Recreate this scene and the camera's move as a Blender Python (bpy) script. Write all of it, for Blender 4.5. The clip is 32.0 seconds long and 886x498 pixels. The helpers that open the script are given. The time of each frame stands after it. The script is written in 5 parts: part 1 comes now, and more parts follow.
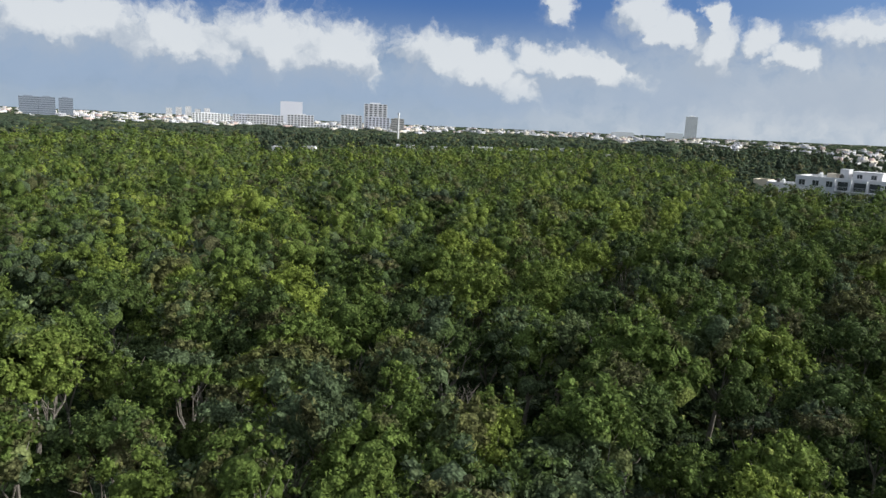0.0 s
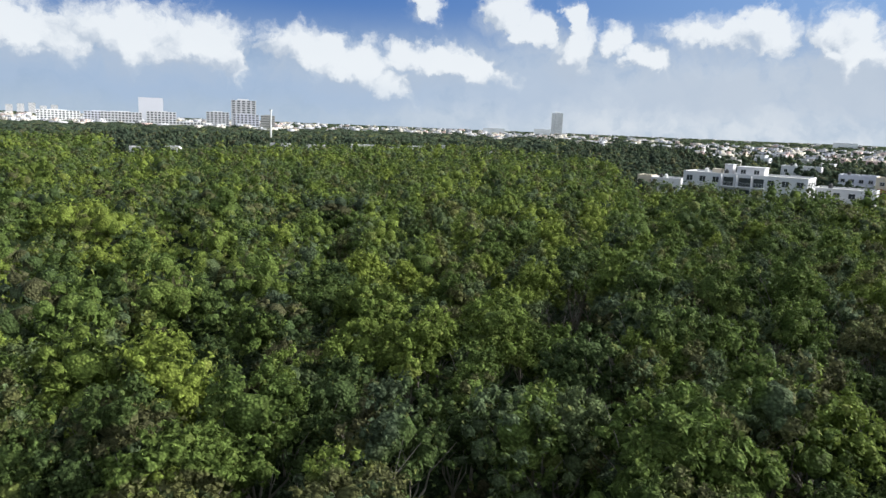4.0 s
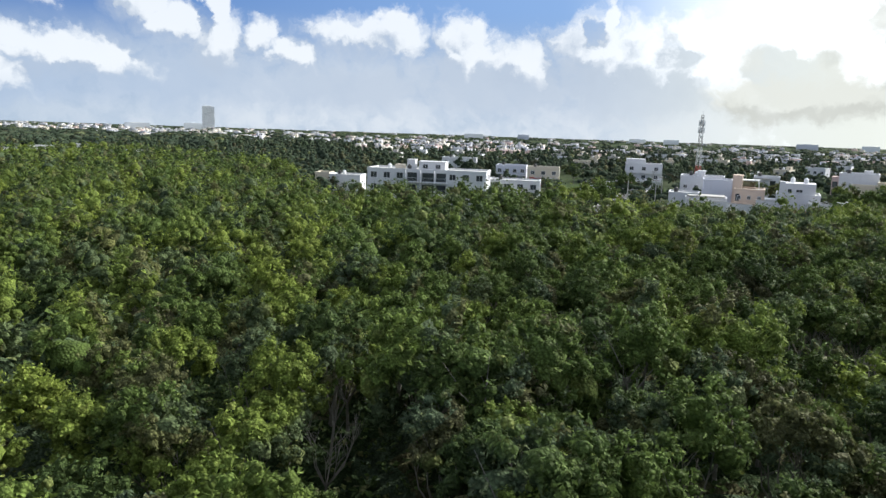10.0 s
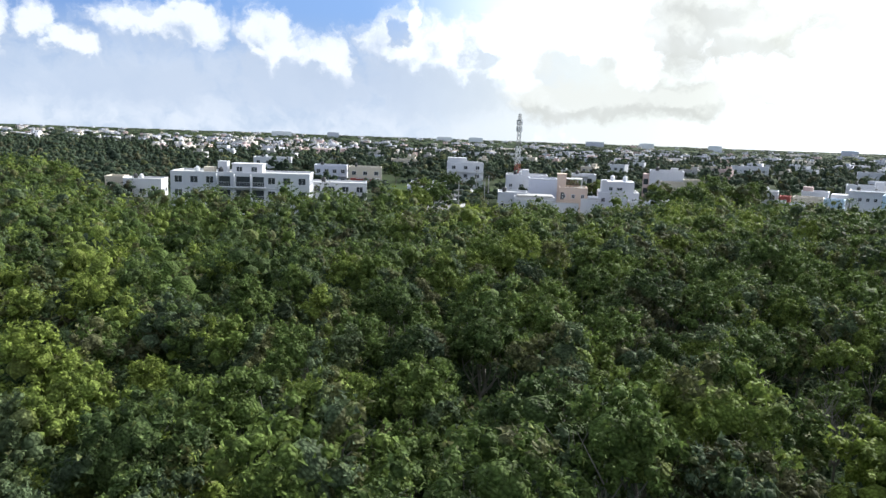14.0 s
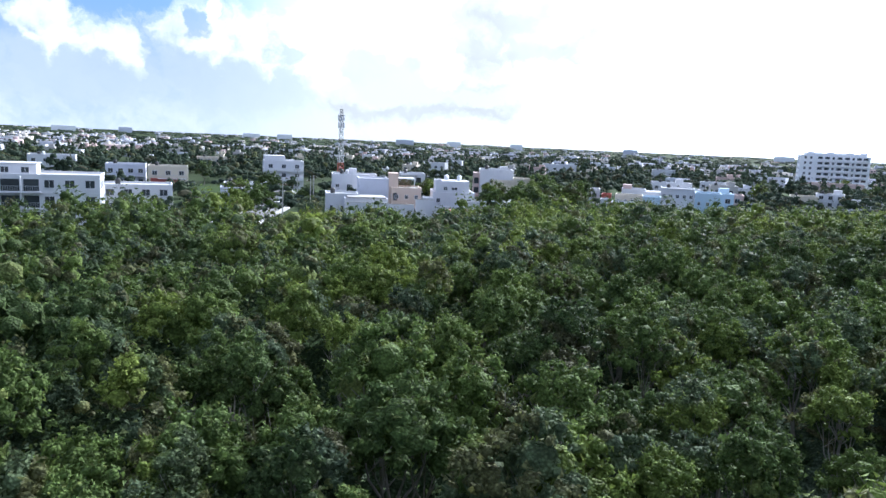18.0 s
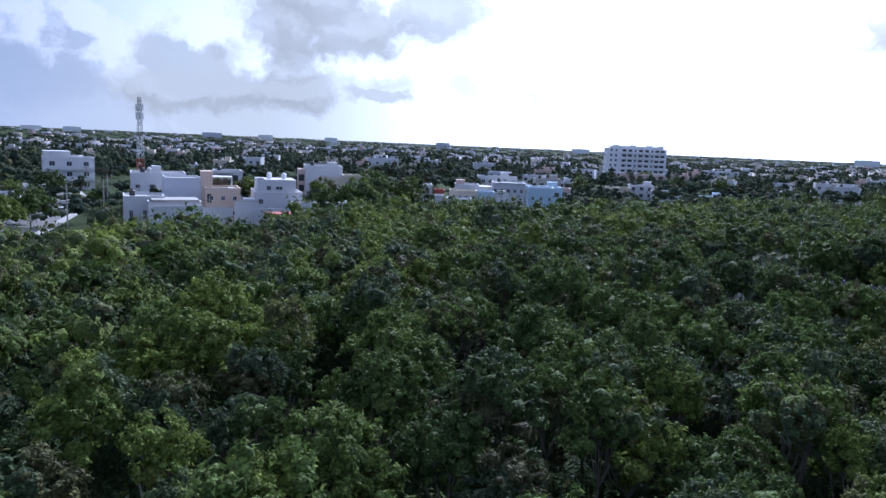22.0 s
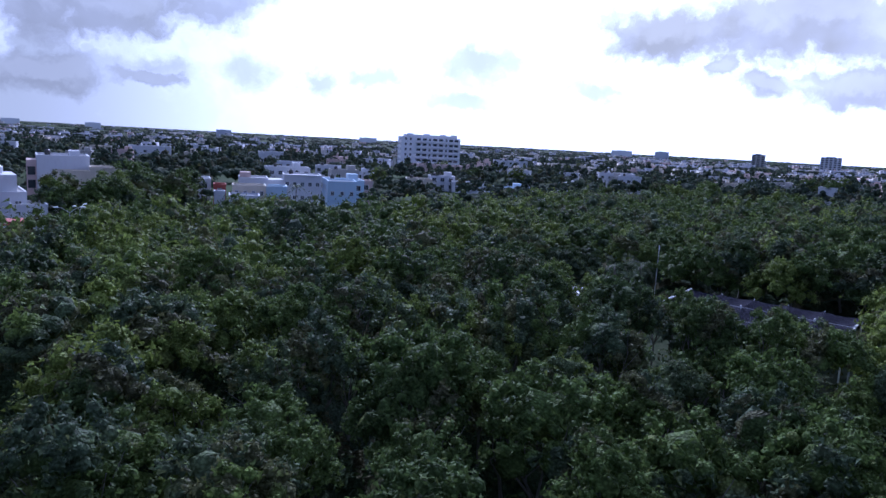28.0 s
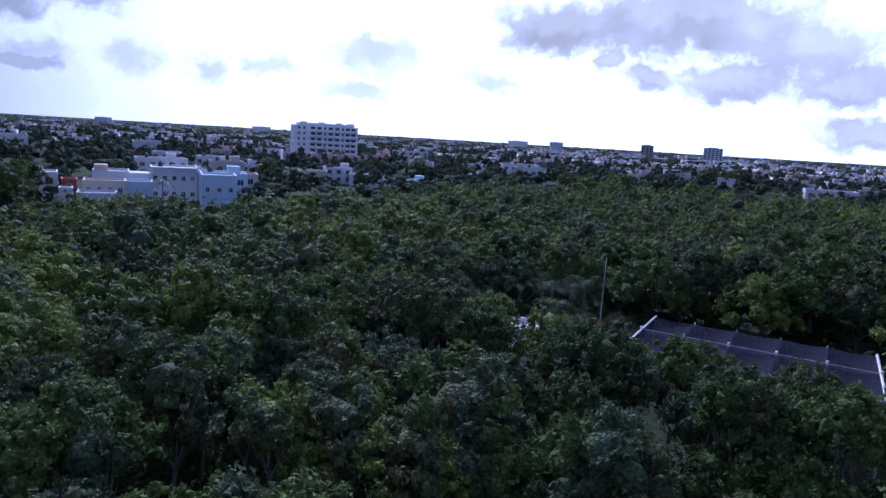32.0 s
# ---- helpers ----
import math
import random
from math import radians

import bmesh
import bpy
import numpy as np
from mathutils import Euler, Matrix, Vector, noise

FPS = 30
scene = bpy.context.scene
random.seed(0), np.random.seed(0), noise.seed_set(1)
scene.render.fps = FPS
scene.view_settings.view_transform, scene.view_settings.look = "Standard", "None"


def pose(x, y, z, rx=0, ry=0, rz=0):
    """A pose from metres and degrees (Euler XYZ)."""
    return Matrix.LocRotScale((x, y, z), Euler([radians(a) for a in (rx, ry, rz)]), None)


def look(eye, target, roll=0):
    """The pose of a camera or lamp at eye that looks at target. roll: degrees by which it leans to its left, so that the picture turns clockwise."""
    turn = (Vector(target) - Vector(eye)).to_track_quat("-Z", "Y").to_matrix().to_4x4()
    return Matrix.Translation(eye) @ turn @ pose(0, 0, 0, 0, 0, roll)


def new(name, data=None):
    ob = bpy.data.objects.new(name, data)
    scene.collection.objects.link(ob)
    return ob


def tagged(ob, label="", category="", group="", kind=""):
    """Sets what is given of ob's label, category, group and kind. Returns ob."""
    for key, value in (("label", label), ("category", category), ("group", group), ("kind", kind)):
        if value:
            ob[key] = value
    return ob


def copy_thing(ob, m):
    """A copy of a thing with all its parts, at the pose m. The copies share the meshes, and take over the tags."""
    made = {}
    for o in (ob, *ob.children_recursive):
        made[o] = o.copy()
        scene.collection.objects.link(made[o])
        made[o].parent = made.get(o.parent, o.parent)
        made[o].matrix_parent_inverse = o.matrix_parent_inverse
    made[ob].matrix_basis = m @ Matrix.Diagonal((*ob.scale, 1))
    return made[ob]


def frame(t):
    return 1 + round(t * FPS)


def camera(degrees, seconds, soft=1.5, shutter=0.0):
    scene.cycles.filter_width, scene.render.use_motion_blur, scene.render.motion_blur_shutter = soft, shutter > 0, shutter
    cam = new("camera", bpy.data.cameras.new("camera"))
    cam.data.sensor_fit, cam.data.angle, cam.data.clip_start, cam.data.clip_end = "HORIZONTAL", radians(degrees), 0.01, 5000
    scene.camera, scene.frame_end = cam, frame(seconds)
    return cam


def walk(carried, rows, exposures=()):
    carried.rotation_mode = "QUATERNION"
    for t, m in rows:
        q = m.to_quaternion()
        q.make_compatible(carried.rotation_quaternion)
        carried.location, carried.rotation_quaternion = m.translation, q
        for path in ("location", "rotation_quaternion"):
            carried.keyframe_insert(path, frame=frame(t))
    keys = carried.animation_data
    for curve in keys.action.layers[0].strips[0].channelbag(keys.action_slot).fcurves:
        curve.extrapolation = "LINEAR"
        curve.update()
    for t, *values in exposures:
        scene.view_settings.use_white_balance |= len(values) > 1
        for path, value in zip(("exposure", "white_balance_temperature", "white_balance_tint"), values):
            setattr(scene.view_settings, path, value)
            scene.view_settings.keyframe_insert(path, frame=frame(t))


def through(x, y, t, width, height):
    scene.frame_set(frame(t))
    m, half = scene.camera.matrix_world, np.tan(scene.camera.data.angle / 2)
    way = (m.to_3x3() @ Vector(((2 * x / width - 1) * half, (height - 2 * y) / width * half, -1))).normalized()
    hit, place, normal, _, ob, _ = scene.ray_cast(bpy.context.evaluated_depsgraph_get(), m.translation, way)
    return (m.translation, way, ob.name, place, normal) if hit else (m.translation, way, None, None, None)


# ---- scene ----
# ---------------------------------------------------------------- camera and its walk
cam = camera(64.35, 32.0, soft=1.5)
PATH = [
    (0, (-0.386, -0.37, 18.24), (-1.573, 1.201, 17.890), 2.6),
    (0.5, (-1.751, 0.635, 18.263), (-2.926, 2.216, 17.914), 2.8),
    (1, (-3.234, 1.75, 18.268), (-4.391, 3.343, 17.916), 2.8),
    (1.5, (-4.683, 2.941, 18.249), (-5.823, 4.546, 17.897), 2.9),
    (2, (-6.114, 4.209, 18.204), (-7.235, 5.827, 17.851), 2.9),
    (2.5, (-7.407, 5.406, 18.147), (-8.496, 7.046, 17.797), 2.8),
    (4.5, (-11.72, 9.785, 18.172), (-12.521, 11.585, 17.829), 2.3),
    (5, (-12.912, 11.182, 18.212), (-13.622, 13.02, 17.870), 2.3),
    (5.5, (-14.047, 12.623, 18.254), (-14.684, 14.488, 17.911), 2.2),
    (6, (-15.007, 14.084, 18.262), (-15.561, 15.975, 17.920), 2.0),
    (6.5, (-15.849, 15.505, 18.276), (-16.314, 17.421, 17.937), 1.9),
    (7, (-16.624, 16.974, 18.273), (-17.0, 18.909, 17.937), 1.9),
    (7.5, (-17.401, 18.493, 18.284), (-17.709, 20.441, 17.951), 1.9),
    (8, (-18.089, 20.189, 18.239), (-18.341, 22.145, 17.907), 1.9),
    (8.5, (-18.795, 21.843, 18.259), (-18.984, 23.806, 17.928), 1.9),
    (9, (-19.482, 23.495, 18.257), (-19.603, 25.464, 17.928), 1.9),
    (9.5, (-20.068, 25.214, 18.272), (-20.124, 27.186, 17.945), 1.8),
    (10, (-20.637, 27.033, 18.342), (-20.628, 29.006, 18.015), 1.9),
    (10.5, (-21.12, 28.78, 18.417), (-21.048, 30.752, 18.091), 2.0),
    (11, (-21.579, 30.493, 18.454), (-21.439, 32.461, 18.129), 2.0),
    (11.5, (-21.895, 32.193, 18.456), (-21.688, 34.156, 18.132), 2.1),
    (12, (-22.128, 33.806, 18.425), (-21.854, 35.761, 18.105), 2.2),
    (12.5, (-22.358, 35.383, 18.406), (-22.019, 37.329, 18.088), 2.1),
    (13, (-22.601, 36.965, 18.482), (-22.196, 38.898, 18.165), 2.1),
    (13.5, (-22.758, 38.485, 18.53), (-22.292, 40.404, 18.213), 2.1),
    (14, (-22.806, 40.118, 18.538), (-22.277, 42.021, 18.222), 2.0),
    (14.5, (-22.88, 41.836, 18.545), (-22.285, 43.719, 18.232), 2.3),
    (16.5, (-22.807, 49.187, 18.246), (-21.966, 50.976, 17.941), 2.5),
    (17, (-22.542, 51.049, 18.211), (-21.641, 52.809, 17.907), 2.5),
    (17.5, (-22.112, 52.905, 18.155), (-21.152, 54.634, 17.852), 2.5),
    (18, (-21.746, 54.709, 18.11), (-20.732, 56.407, 17.808), 2.5),
    (18.5, (-21.35, 56.436, 18.129), (-20.283, 58.102, 17.828), 2.5),
    (19, (-20.849, 58.08, 18.129), (-19.731, 59.711, 17.827), 2.5),
    (19.5, (-20.297, 59.695, 18.149), (-19.127, 61.29, 17.847), 2.5),
    (20, (-19.697, 61.302, 18.184), (-18.477, 62.858, 17.882), 2.5),
    (20.5, (-18.958, 62.954, 18.209), (-17.685, 64.467, 17.907), 2.5),
    (21, (-18.243, 64.55, 18.223), (-16.919, 66.019, 17.922), 2.5),
    (21.5, (-17.403, 66.199, 18.199), (-16.033, 67.625, 17.899), 2.5),
    (22, (-16.453, 67.948, 18.156), (-15.036, 69.328, 17.857), 2.5),
    (22.5, (-15.438, 69.798, 18.107), (-13.975, 71.13, 17.810), 2.6),
    (23, (-14.285, 71.579, 18.071), (-12.78, 72.863, 17.773), 2.6),
    (23.5, (-13.068, 73.168, 18.042), (-11.523, 74.405, 17.747), 2.5),
    (24, (-11.889, 74.587, 18.079), (-10.309, 75.778, 17.782), 2.4),
    (24.5, (-10.586, 75.92, 18.129), (-8.975, 77.067, 17.830), 2.4),
    (25, (-9.212, 77.133, 18.086), (-7.577, 78.247, 17.787), 2.5),
    (25.5, (-7.73, 78.36, 18.006), (-6.07, 79.436, 17.708), 2.6),
    (27.5, (-1.366, 82.884, 17.819), (0.375, 83.822, 17.518), 3.0),
    (28, (0.421, 83.985, 17.744), (2.182, 84.885, 17.442), 3.1),
    (28.5, (2.319, 85.037, 17.647), (4.099, 85.9, 17.344), 3.2),
    (29, (4.225, 86.065, 17.577), (6.022, 86.891, 17.273), 3.2),
    (29.5, (6.293, 87.082, 17.53), (8.104, 87.874, 17.224), 3.2),
    (30, (8.32, 88.052, 17.487), (10.146, 88.81, 17.180), 3.35),
    (30.5, (10.364, 89.017, 17.453), (12.204, 89.74, 17.146), 3.48),
    (31, (12.412, 89.915, 17.427), (14.263, 90.607, 17.119), 3.42),
    (31.5, (14.417, 90.804, 17.473), (16.279, 91.466, 17.159), 3.38),
    (32, (16.432, 91.73, 17.464), (18.303, 92.367, 17.150), 3.40),
]
EXPOSURES = [(0.0, 0.1, 6200, 8), (3.0, 0.3, 6200, 8), (13.0, 0.55, 6000, 9), (16.0, 0.75, 5700, 11), (18.0, 0.8, 5300, 13), (19.5, 0.55, 5150, 17), (22.0, 0.05, 4900, 20), (28.0, -0.35, 4560, 32), (32.0, -0.5, 4520, 35)]
walk(cam, [(t, look(eye, target, roll)) for t, eye, target, roll in PATH], EXPOSURES)

# ---------------------------------------------------------------- sky, clouds and sun
SUN_AZ, SUN_EL = 57.0, 31.0        # degrees, clockwise from +y


class Nodes:
    """A short hand for building node trees."""

    def __init__(self, tree):
        self.tree = tree

    def add(self, kind):
        return self.tree.nodes.new(kind)

    def put(self, socket, value):
        if isinstance(value, bpy.types.NodeSocket):
            self.tree.links.new(value, socket)
        elif value is not None:
            socket.default_value = value

    def math(self, op, a, b=None, c=None, clamp=False):
        n = self.add("ShaderNodeMath")
        n.operation, n.use_clamp = op, clamp
        for s, v in zip(n.inputs, (a, b, c)):
            self.put(s, v)
        return n.outputs[0]

    def vec(self, op, a, b=None, scale=None):
        n = self.add("ShaderNodeVectorMath")
        n.operation = op
        self.put(n.inputs[0], a)
        self.put(n.inputs[1], b)
        if scale is not None:
            self.put(n.inputs["Scale"], scale)
        return n.outputs["Value"] if op in ("DISTANCE", "LENGTH", "DOT_PRODUCT") else n.outputs[0]

    def ramp(self, value, a, b, lo=0.0, hi=1.0, smooth=True):
        n = self.add("ShaderNodeMapRange")
        n.interpolation_type = "SMOOTHSTEP" if smooth else "LINEAR"
        for s, v in zip(n.inputs, (value, a, b, lo, hi)):
            self.put(s, v)
        return n.outputs[0]

    def mix(self, fac, a, b):
        n = self.add("ShaderNodeMix")
        n.data_type = "RGBA"
        self.put(n.inputs[0], fac)
        self.put(n.inputs[6], a)
        self.put(n.inputs[7], b)
        return n.outputs[2]

    def noise(self, vector, scale, detail=4.0, rough=0.55, colour=False):
        n = self.add("ShaderNodeTexNoise")
        self.put(n.inputs["Vector"], vector)
        self.put(n.inputs["Scale"], scale)
        self.put(n.inputs["Detail"], detail)
        self.put(n.inputs["Roughness"], rough)
        return n.outputs[1] if colour else n.outputs[0]


world = bpy.data.worlds.new("sky")
scene.world = world
world.use_nodes = True
wt = world.node_tree
wt.nodes.clear()
W = Nodes(wt)
sky = W.add("ShaderNodeTexSky")
sky.sky_type, sky.sun_disc, sky.sun_elevation, sky.sun_rotation = "NISHITA", False, radians(SUN_EL), radians(SUN_AZ)
sky.air_density, sky.dust_density, sky.ozone_density = 1.0, 1.6, 1.4
way = W.add("ShaderNodeTexCoord").outputs["Generated"]
sep = W.add("ShaderNodeSeparateXYZ")
W.put(sep.inputs[0], way)
az = W.math("MULTIPLY", W.math("ARCTAN2", sep.outputs[0], sep.outputs[1]), 18 / math.pi)      # tens of degrees
el = W.math("MULTIPLY", W.math("ARCSINE", sep.outputs[2]), 18 / math.pi)
flat = W.add("ShaderNodeCombineXYZ")
W.put(flat.inputs[0], az)
W.put(flat.inputs[1], el)
flat = flat.outputs[0]
warp1 = W.vec("SUBTRACT", W.noise(flat, 2.2, 5, 0.55, True), (0.5, 0.5, 0.5))
warp2 = W.vec("SUBTRACT", W.noise(flat, 7.0, 5, 0.6, True), (0.5, 0.5, 0.5))
bent = W.vec("ADD", W.vec("ADD", flat, W.vec("MULTIPLY", warp1, (0.42, 0.24, 0))), W.vec("MULTIPLY", warp2, (0.24, 0.22, 0)))


def cloud_mask(blobs, point):
    """The greatest closeness to any of the clouds (az, el, half width, half height in degrees)."""
    total = None
    for a, e, ra, re in blobs:
        off = W.vec("MULTIPLY", W.vec("SUBTRACT", point, (a / 10, e / 10, 0)), (10 / ra, 10 / re, 0))
        near = W.math("SUBTRACT", 1.0, W.vec("LENGTH", off))
        total = near if total is None else W.math("MAXIMUM", total, near)
    return total


# sunlit cumulus banks in the north-west, towers in the north
BANKS = [(-64.9, 5.4, 7.4, 2.5), (-57.1, 4.7, 7.9, 2.6), (-51.5, 4.7, 4.8, 2.2), (-47.6, 4.1, 6, 2.3), (-27.7, 4.5, 6.5, 1.7), (-29.2, 9.2, 1.4, 1.4), (-51, 5.1, 6, 3.4), (-46.4, 4.6, 5, 3.1), (-38.3, 4.8, 4.1, 2.6), (-34.6, 3.8, 4.6, 2.4), (-31.6, 2.8, 3, 1.6), (-25.9, 4.6, 3.5, 2), (-22.7, 8.7, 2.4, 2.3), (-20.4, 7.2, 2.5, 1.9), (-17.5, 6, 2.8, 2.4), (-17.7, 8.3, 0.8, 1.4), (-29.1, 8.8, 1.7, 1.6)]
TOWERS = [(-14.2, 7, 1.7, 1.4), (-11.8, 5.5, 2.3, 1.4), (-5.9, 6.9, 5.2, 2.1), (-4.2, 8, 2.4, 1.4), (1.1, 6.2, 2.8, 2.9), (2, 7.8, 1.4, 1.1), (5.7, 5.3, 3.8, 1.8), (5.6, 5.3, 3.7, 2.5), (11.8, 6, 4.8, 3.4), (12.4, 8.8, 0.8, 1.4), (15.6, 5.7, 4.3, 3.3), (18.6, 7.4, 2.9, 2.2), (19.6, 4.9, 4.3, 3.3), (27.2, 6.9, 5.2, 2.2), (29.9, 5.7, 2.9, 2.4), (35.1, 6.1, 4, 2.9)]
# clouds before the sun, seen from their shaded side
SHADED = [(26.6, 2.9, 5.9, 1.6), (33.9, 3.3, 3.6, 1.7), (33, 8.4, 3.5, 3.3), (37.5, 8.2, 5.7, 2.5), (35.1, 10.2, 5.9, 2.1), (44.2, 9.5, 4.5, 2.4), (23.9, 2.9, 3.3, 2), (29.2, 3.4, 5.2, 1.7), (40, 3.6, 2.8, 0.8)]
DARK = [(79.4, 8.8, 5.6, 2.1), (86.2, 9.4, 6.8, 2.8), (92.4, 9.1, 5.8, 2.5), (82.9, 6.5, 1.3, 1.1), (86.4, 5.4, 2.2, 1.3), (92.5, 5.2, 5.2, 1.8), (96.7, 7.5, 5.6, 2.3), (99.4, 5.2, 5, 1.9), (101.5, 2, 4.2, 1.2), (89.2, 9.9, 8.2, 2.6)]
FAINT = [(22.8, 5.6, 1.7, 1.4), (28.5, 5.8, 1.6, 1.3), (65, 5.8, 4.2, 1.8), (63.5, 3.1, 3.6, 1.0), (47.3, 4.5, 2.4, 1.4), (52.5, 3.9, 1.8, 1.5), (40.8, 4.3, 3.2, 1.2), (57, 4.6, 3, 0.9), (74, 4.4, 3, 0.7)]
BASES = [(-64, 3.6, 12, 2.2), (-49, 3.2, 12, 2.4), (-34, 2.8, 10, 2.0), (-20, 3.6, 8, 2.6), (-8, 3.2, 9, 2.0), (4, 3.6, 9, 2.4), (15, 3.6, 8, 2.6), (25, 4.0, 8, 2.8)]      # hazy undersides of the banks
bright = cloud_mask(BANKS + TOWERS, bent)
behind = cloud_mask(BANKS + TOWERS, W.vec("ADD", bent, (0.10, 0.13, 0)))     # the same clouds a step towards the sun
grey = cloud_mask(SHADED + DARK, bent)
faint = cloud_mask(FAINT, bent)
base = cloud_mask(BASES, bent)
under = cloud_mask(SHADED + DARK, W.vec("ADD", bent, (0, 0.12, 0)))
puff = W.noise(bent, 5.0, 5, 0.55)
broad = W.noise(flat, 1.6, 3, 0.5)
fine = W.noise(bent, 14.0, 4, 0.6)
ragged = W.math("ADD", W.math("MULTIPLY", W.math("SUBTRACT", puff, 0.5), 0.95), W.math("MULTIPLY", W.math("SUBTRACT", fine, 0.5), 0.5))
facing = W.math("SUBTRACT", bright, behind)          # positive where a cloud's edge looks at the sun
white_fac = W.ramp(W.math("ADD", bright, ragged), -0.2, W.ramp(facing, -0.08, 0.10, 1.1, 0.42), 0.0, 0.94)
grey_fac = W.ramp(W.math("ADD", grey, ragged), -0.22, 0.45)
grey_fac = W.math("MAXIMUM", grey_fac, W.ramp(W.math("ADD", faint, ragged), -0.25, 0.7, 0.0, 0.6))
sun_side = W.ramp(az, 0.8, 3.4)                       # the glare spreads from the sun's quarter
high_sky = W.vec("SCALE", sky.outputs[0], scale=0.085)
deep = W.mix(W.ramp(az, -4.0, 1.5), (0.095, 0.215, 0.52, 1), (0.30, 0.47, 0.78, 1))
deep = W.mix(W.ramp(az, 0.9, 2.6), deep, (0.70, 0.82, 1.0, 1))
clear = W.mix(W.ramp(el, 0.0, 0.35), (0.44, 0.54, 0.67, 1), (0.33, 0.45, 0.63, 1))
clear = W.mix(W.ramp(az, 0.9, 2.4), clear, (0.82, 0.86, 0.92, 1))
clear = W.mix(W.ramp(el, 0.35, 1.0), clear, deep)
aloft = W.math("MULTIPLY", W.ramp(W.noise(way, 3.2, 5, 0.55), 0.40, 0.60), 0.9)
high_sky = W.mix(aloft, high_sky, (1.22, 1.25, 1.30, 1))       # the cumulus field goes on overhead and behind
clear = W.mix(W.ramp(el, 1.1, 1.9), clear, high_sky)
veil = W.math("MULTIPLY", W.math("MULTIPLY", W.ramp(el, 0.25, 0.9, 0.95, 0.0), W.ramp(az, -4.5, -1.0, 0.2, 1.0)), W.ramp(W.math("ADD", puff, W.math("MULTIPLY", broad, 0.5)), 0.5, 0.95, 0.35, 1.0))
clear = W.mix(veil, clear, (0.78, 0.81, 0.85, 1))
lit = W.ramp(W.math("ADD", W.math("ADD", W.math("MULTIPLY", facing, 0.9), puff), W.math("MULTIPLY", W.math("SUBTRACT", broad, 0.5), 0.8)), 0.36, 0.86)
shade = W.mix(W.ramp(el, 0.2, 0.7), (0.50, 0.57, 0.68, 1), (0.56, 0.62, 0.71, 1))
cloud = W.mix(lit, shade, (0.96, 0.97, 0.98, 1))
clear = W.mix(W.ramp(W.math("ADD", base, ragged), -0.3, 0.65, 0.0, 0.9), clear, W.mix(W.ramp(az, -4.5, 0.0), W.mix(lit, (0.44, 0.55, 0.72, 1), (0.62, 0.70, 0.80, 1)), W.mix(lit, (0.58, 0.64, 0.73, 1), (0.80, 0.82, 0.85, 1))))
toned = W.mix(W.math("MULTIPLY", white_fac, W.ramp(el, 0.05, 0.4, 0.2, 1.0)), clear, cloud)
glare = W.mix(W.ramp(az, 3.0, 6.0), W.mix(lit, (0.94, 0.94, 0.83, 1), (1.55, 1.55, 1.52, 1)), (2.9, 2.9, 3.0, 1))
toned = W.mix(W.math("MULTIPLY", W.math("MULTIPLY", sun_side, W.ramp(az, 9.5, 14.0, 1.0, 0.0)), W.ramp(el, 3.5, 7.0, 0.96, 0.1)), toned, glare)
shadow = W.mix(W.ramp(az, 3.0, 5.0), (0.67, 0.66, 0.59, 1), (0.72, 0.71, 0.58, 1))
shadow = W.mix(W.ramp(az, 6.0, 8.0), shadow, (0.98, 0.93, 0.74, 1))
rim = W.ramp(W.math("ADD", W.math("SUBTRACT", grey, under), W.math("MULTIPLY", W.math("SUBTRACT", puff, 0.5), 1.2)), -0.1, 0.5)
shadow = W.mix(rim, shadow, W.vec("SCALE", shadow, scale=1.28))
thick = W.math("ADD", 0.88, W.math("MULTIPLY", W.math("SUBTRACT", broad, 0.5), 0.8), clamp=True)
toned = W.mix(W.math("MULTIPLY", grey_fac, thick), toned, shadow)
back = W.add("ShaderNodeBackground")
W.put(back.inputs[0], toned)
back.inputs[1].default_value = 0.72
W.put(W.add("ShaderNodeOutputWorld").inputs[0], back.outputs[0])

sun = new("sun", bpy.data.lights.new("sun", "SUN"))
sun.data.energy, sun.data.angle, sun.data.color = 5.0, radians(0.6), (1.0, 0.93, 0.82)
to_sun = Vector((math.sin(radians(SUN_AZ)) * math.cos(radians(SUN_EL)), math.cos(radians(SUN_AZ)) * math.cos(radians(SUN_EL)), math.sin(radians(SUN_EL))))
sun.matrix_world = Matrix.Translation((0, 0, 120)) @ to_sun.to_track_quat("Z", "Y").to_matrix().to_4x4()

# ---------------------------------------------------------------- materials
def material(name):
    m = bpy.data.materials.new(name)
    m.use_nodes = True
    m.node_tree.nodes.clear()
    return m, Nodes(m.node_tree)


def finish(k, colour, rough=0.8, bump=None, bump_strength=0.3, bump_distance=0.02, metal=0.0, through=0.0):
    b = k.add("ShaderNodeBsdfPrincipled")
    k.put(b.inputs["Base Color"], colour)
    k.put(b.inputs["Roughness"], rough)
    k.put(b.inputs["Metallic"], metal)
    if through:
        b.inputs["Specular IOR Level"].default_value = 0.06
    if rough > 0.94:
        b.inputs["Specular IOR Level"].default_value = 0.03
    if bump is not None:
        n = k.add("ShaderNodeBump")
        n.inputs["Strength"].default_value, n.inputs["Distance"].default_value = bump_strength, bump_distance
        k.put(n.inputs["Height"], bump)
        k.put(b.inputs["Normal"], n.outputs[0])
    shader = b.outputs[0]
    if through:
        t = k.add("ShaderNodeBsdfTranslucent")
        k.put(t.inputs[0], colour)
        m = k.add("ShaderNodeMixShader")
        m.inputs[0].default_value = through
        k.put(m.inputs[1], shader)
        k.put(m.inputs[2], t.outputs[0])
        shader = m.outputs[0]
    k.put(k.add("ShaderNodeOutputMaterial").inputs[0], shader)


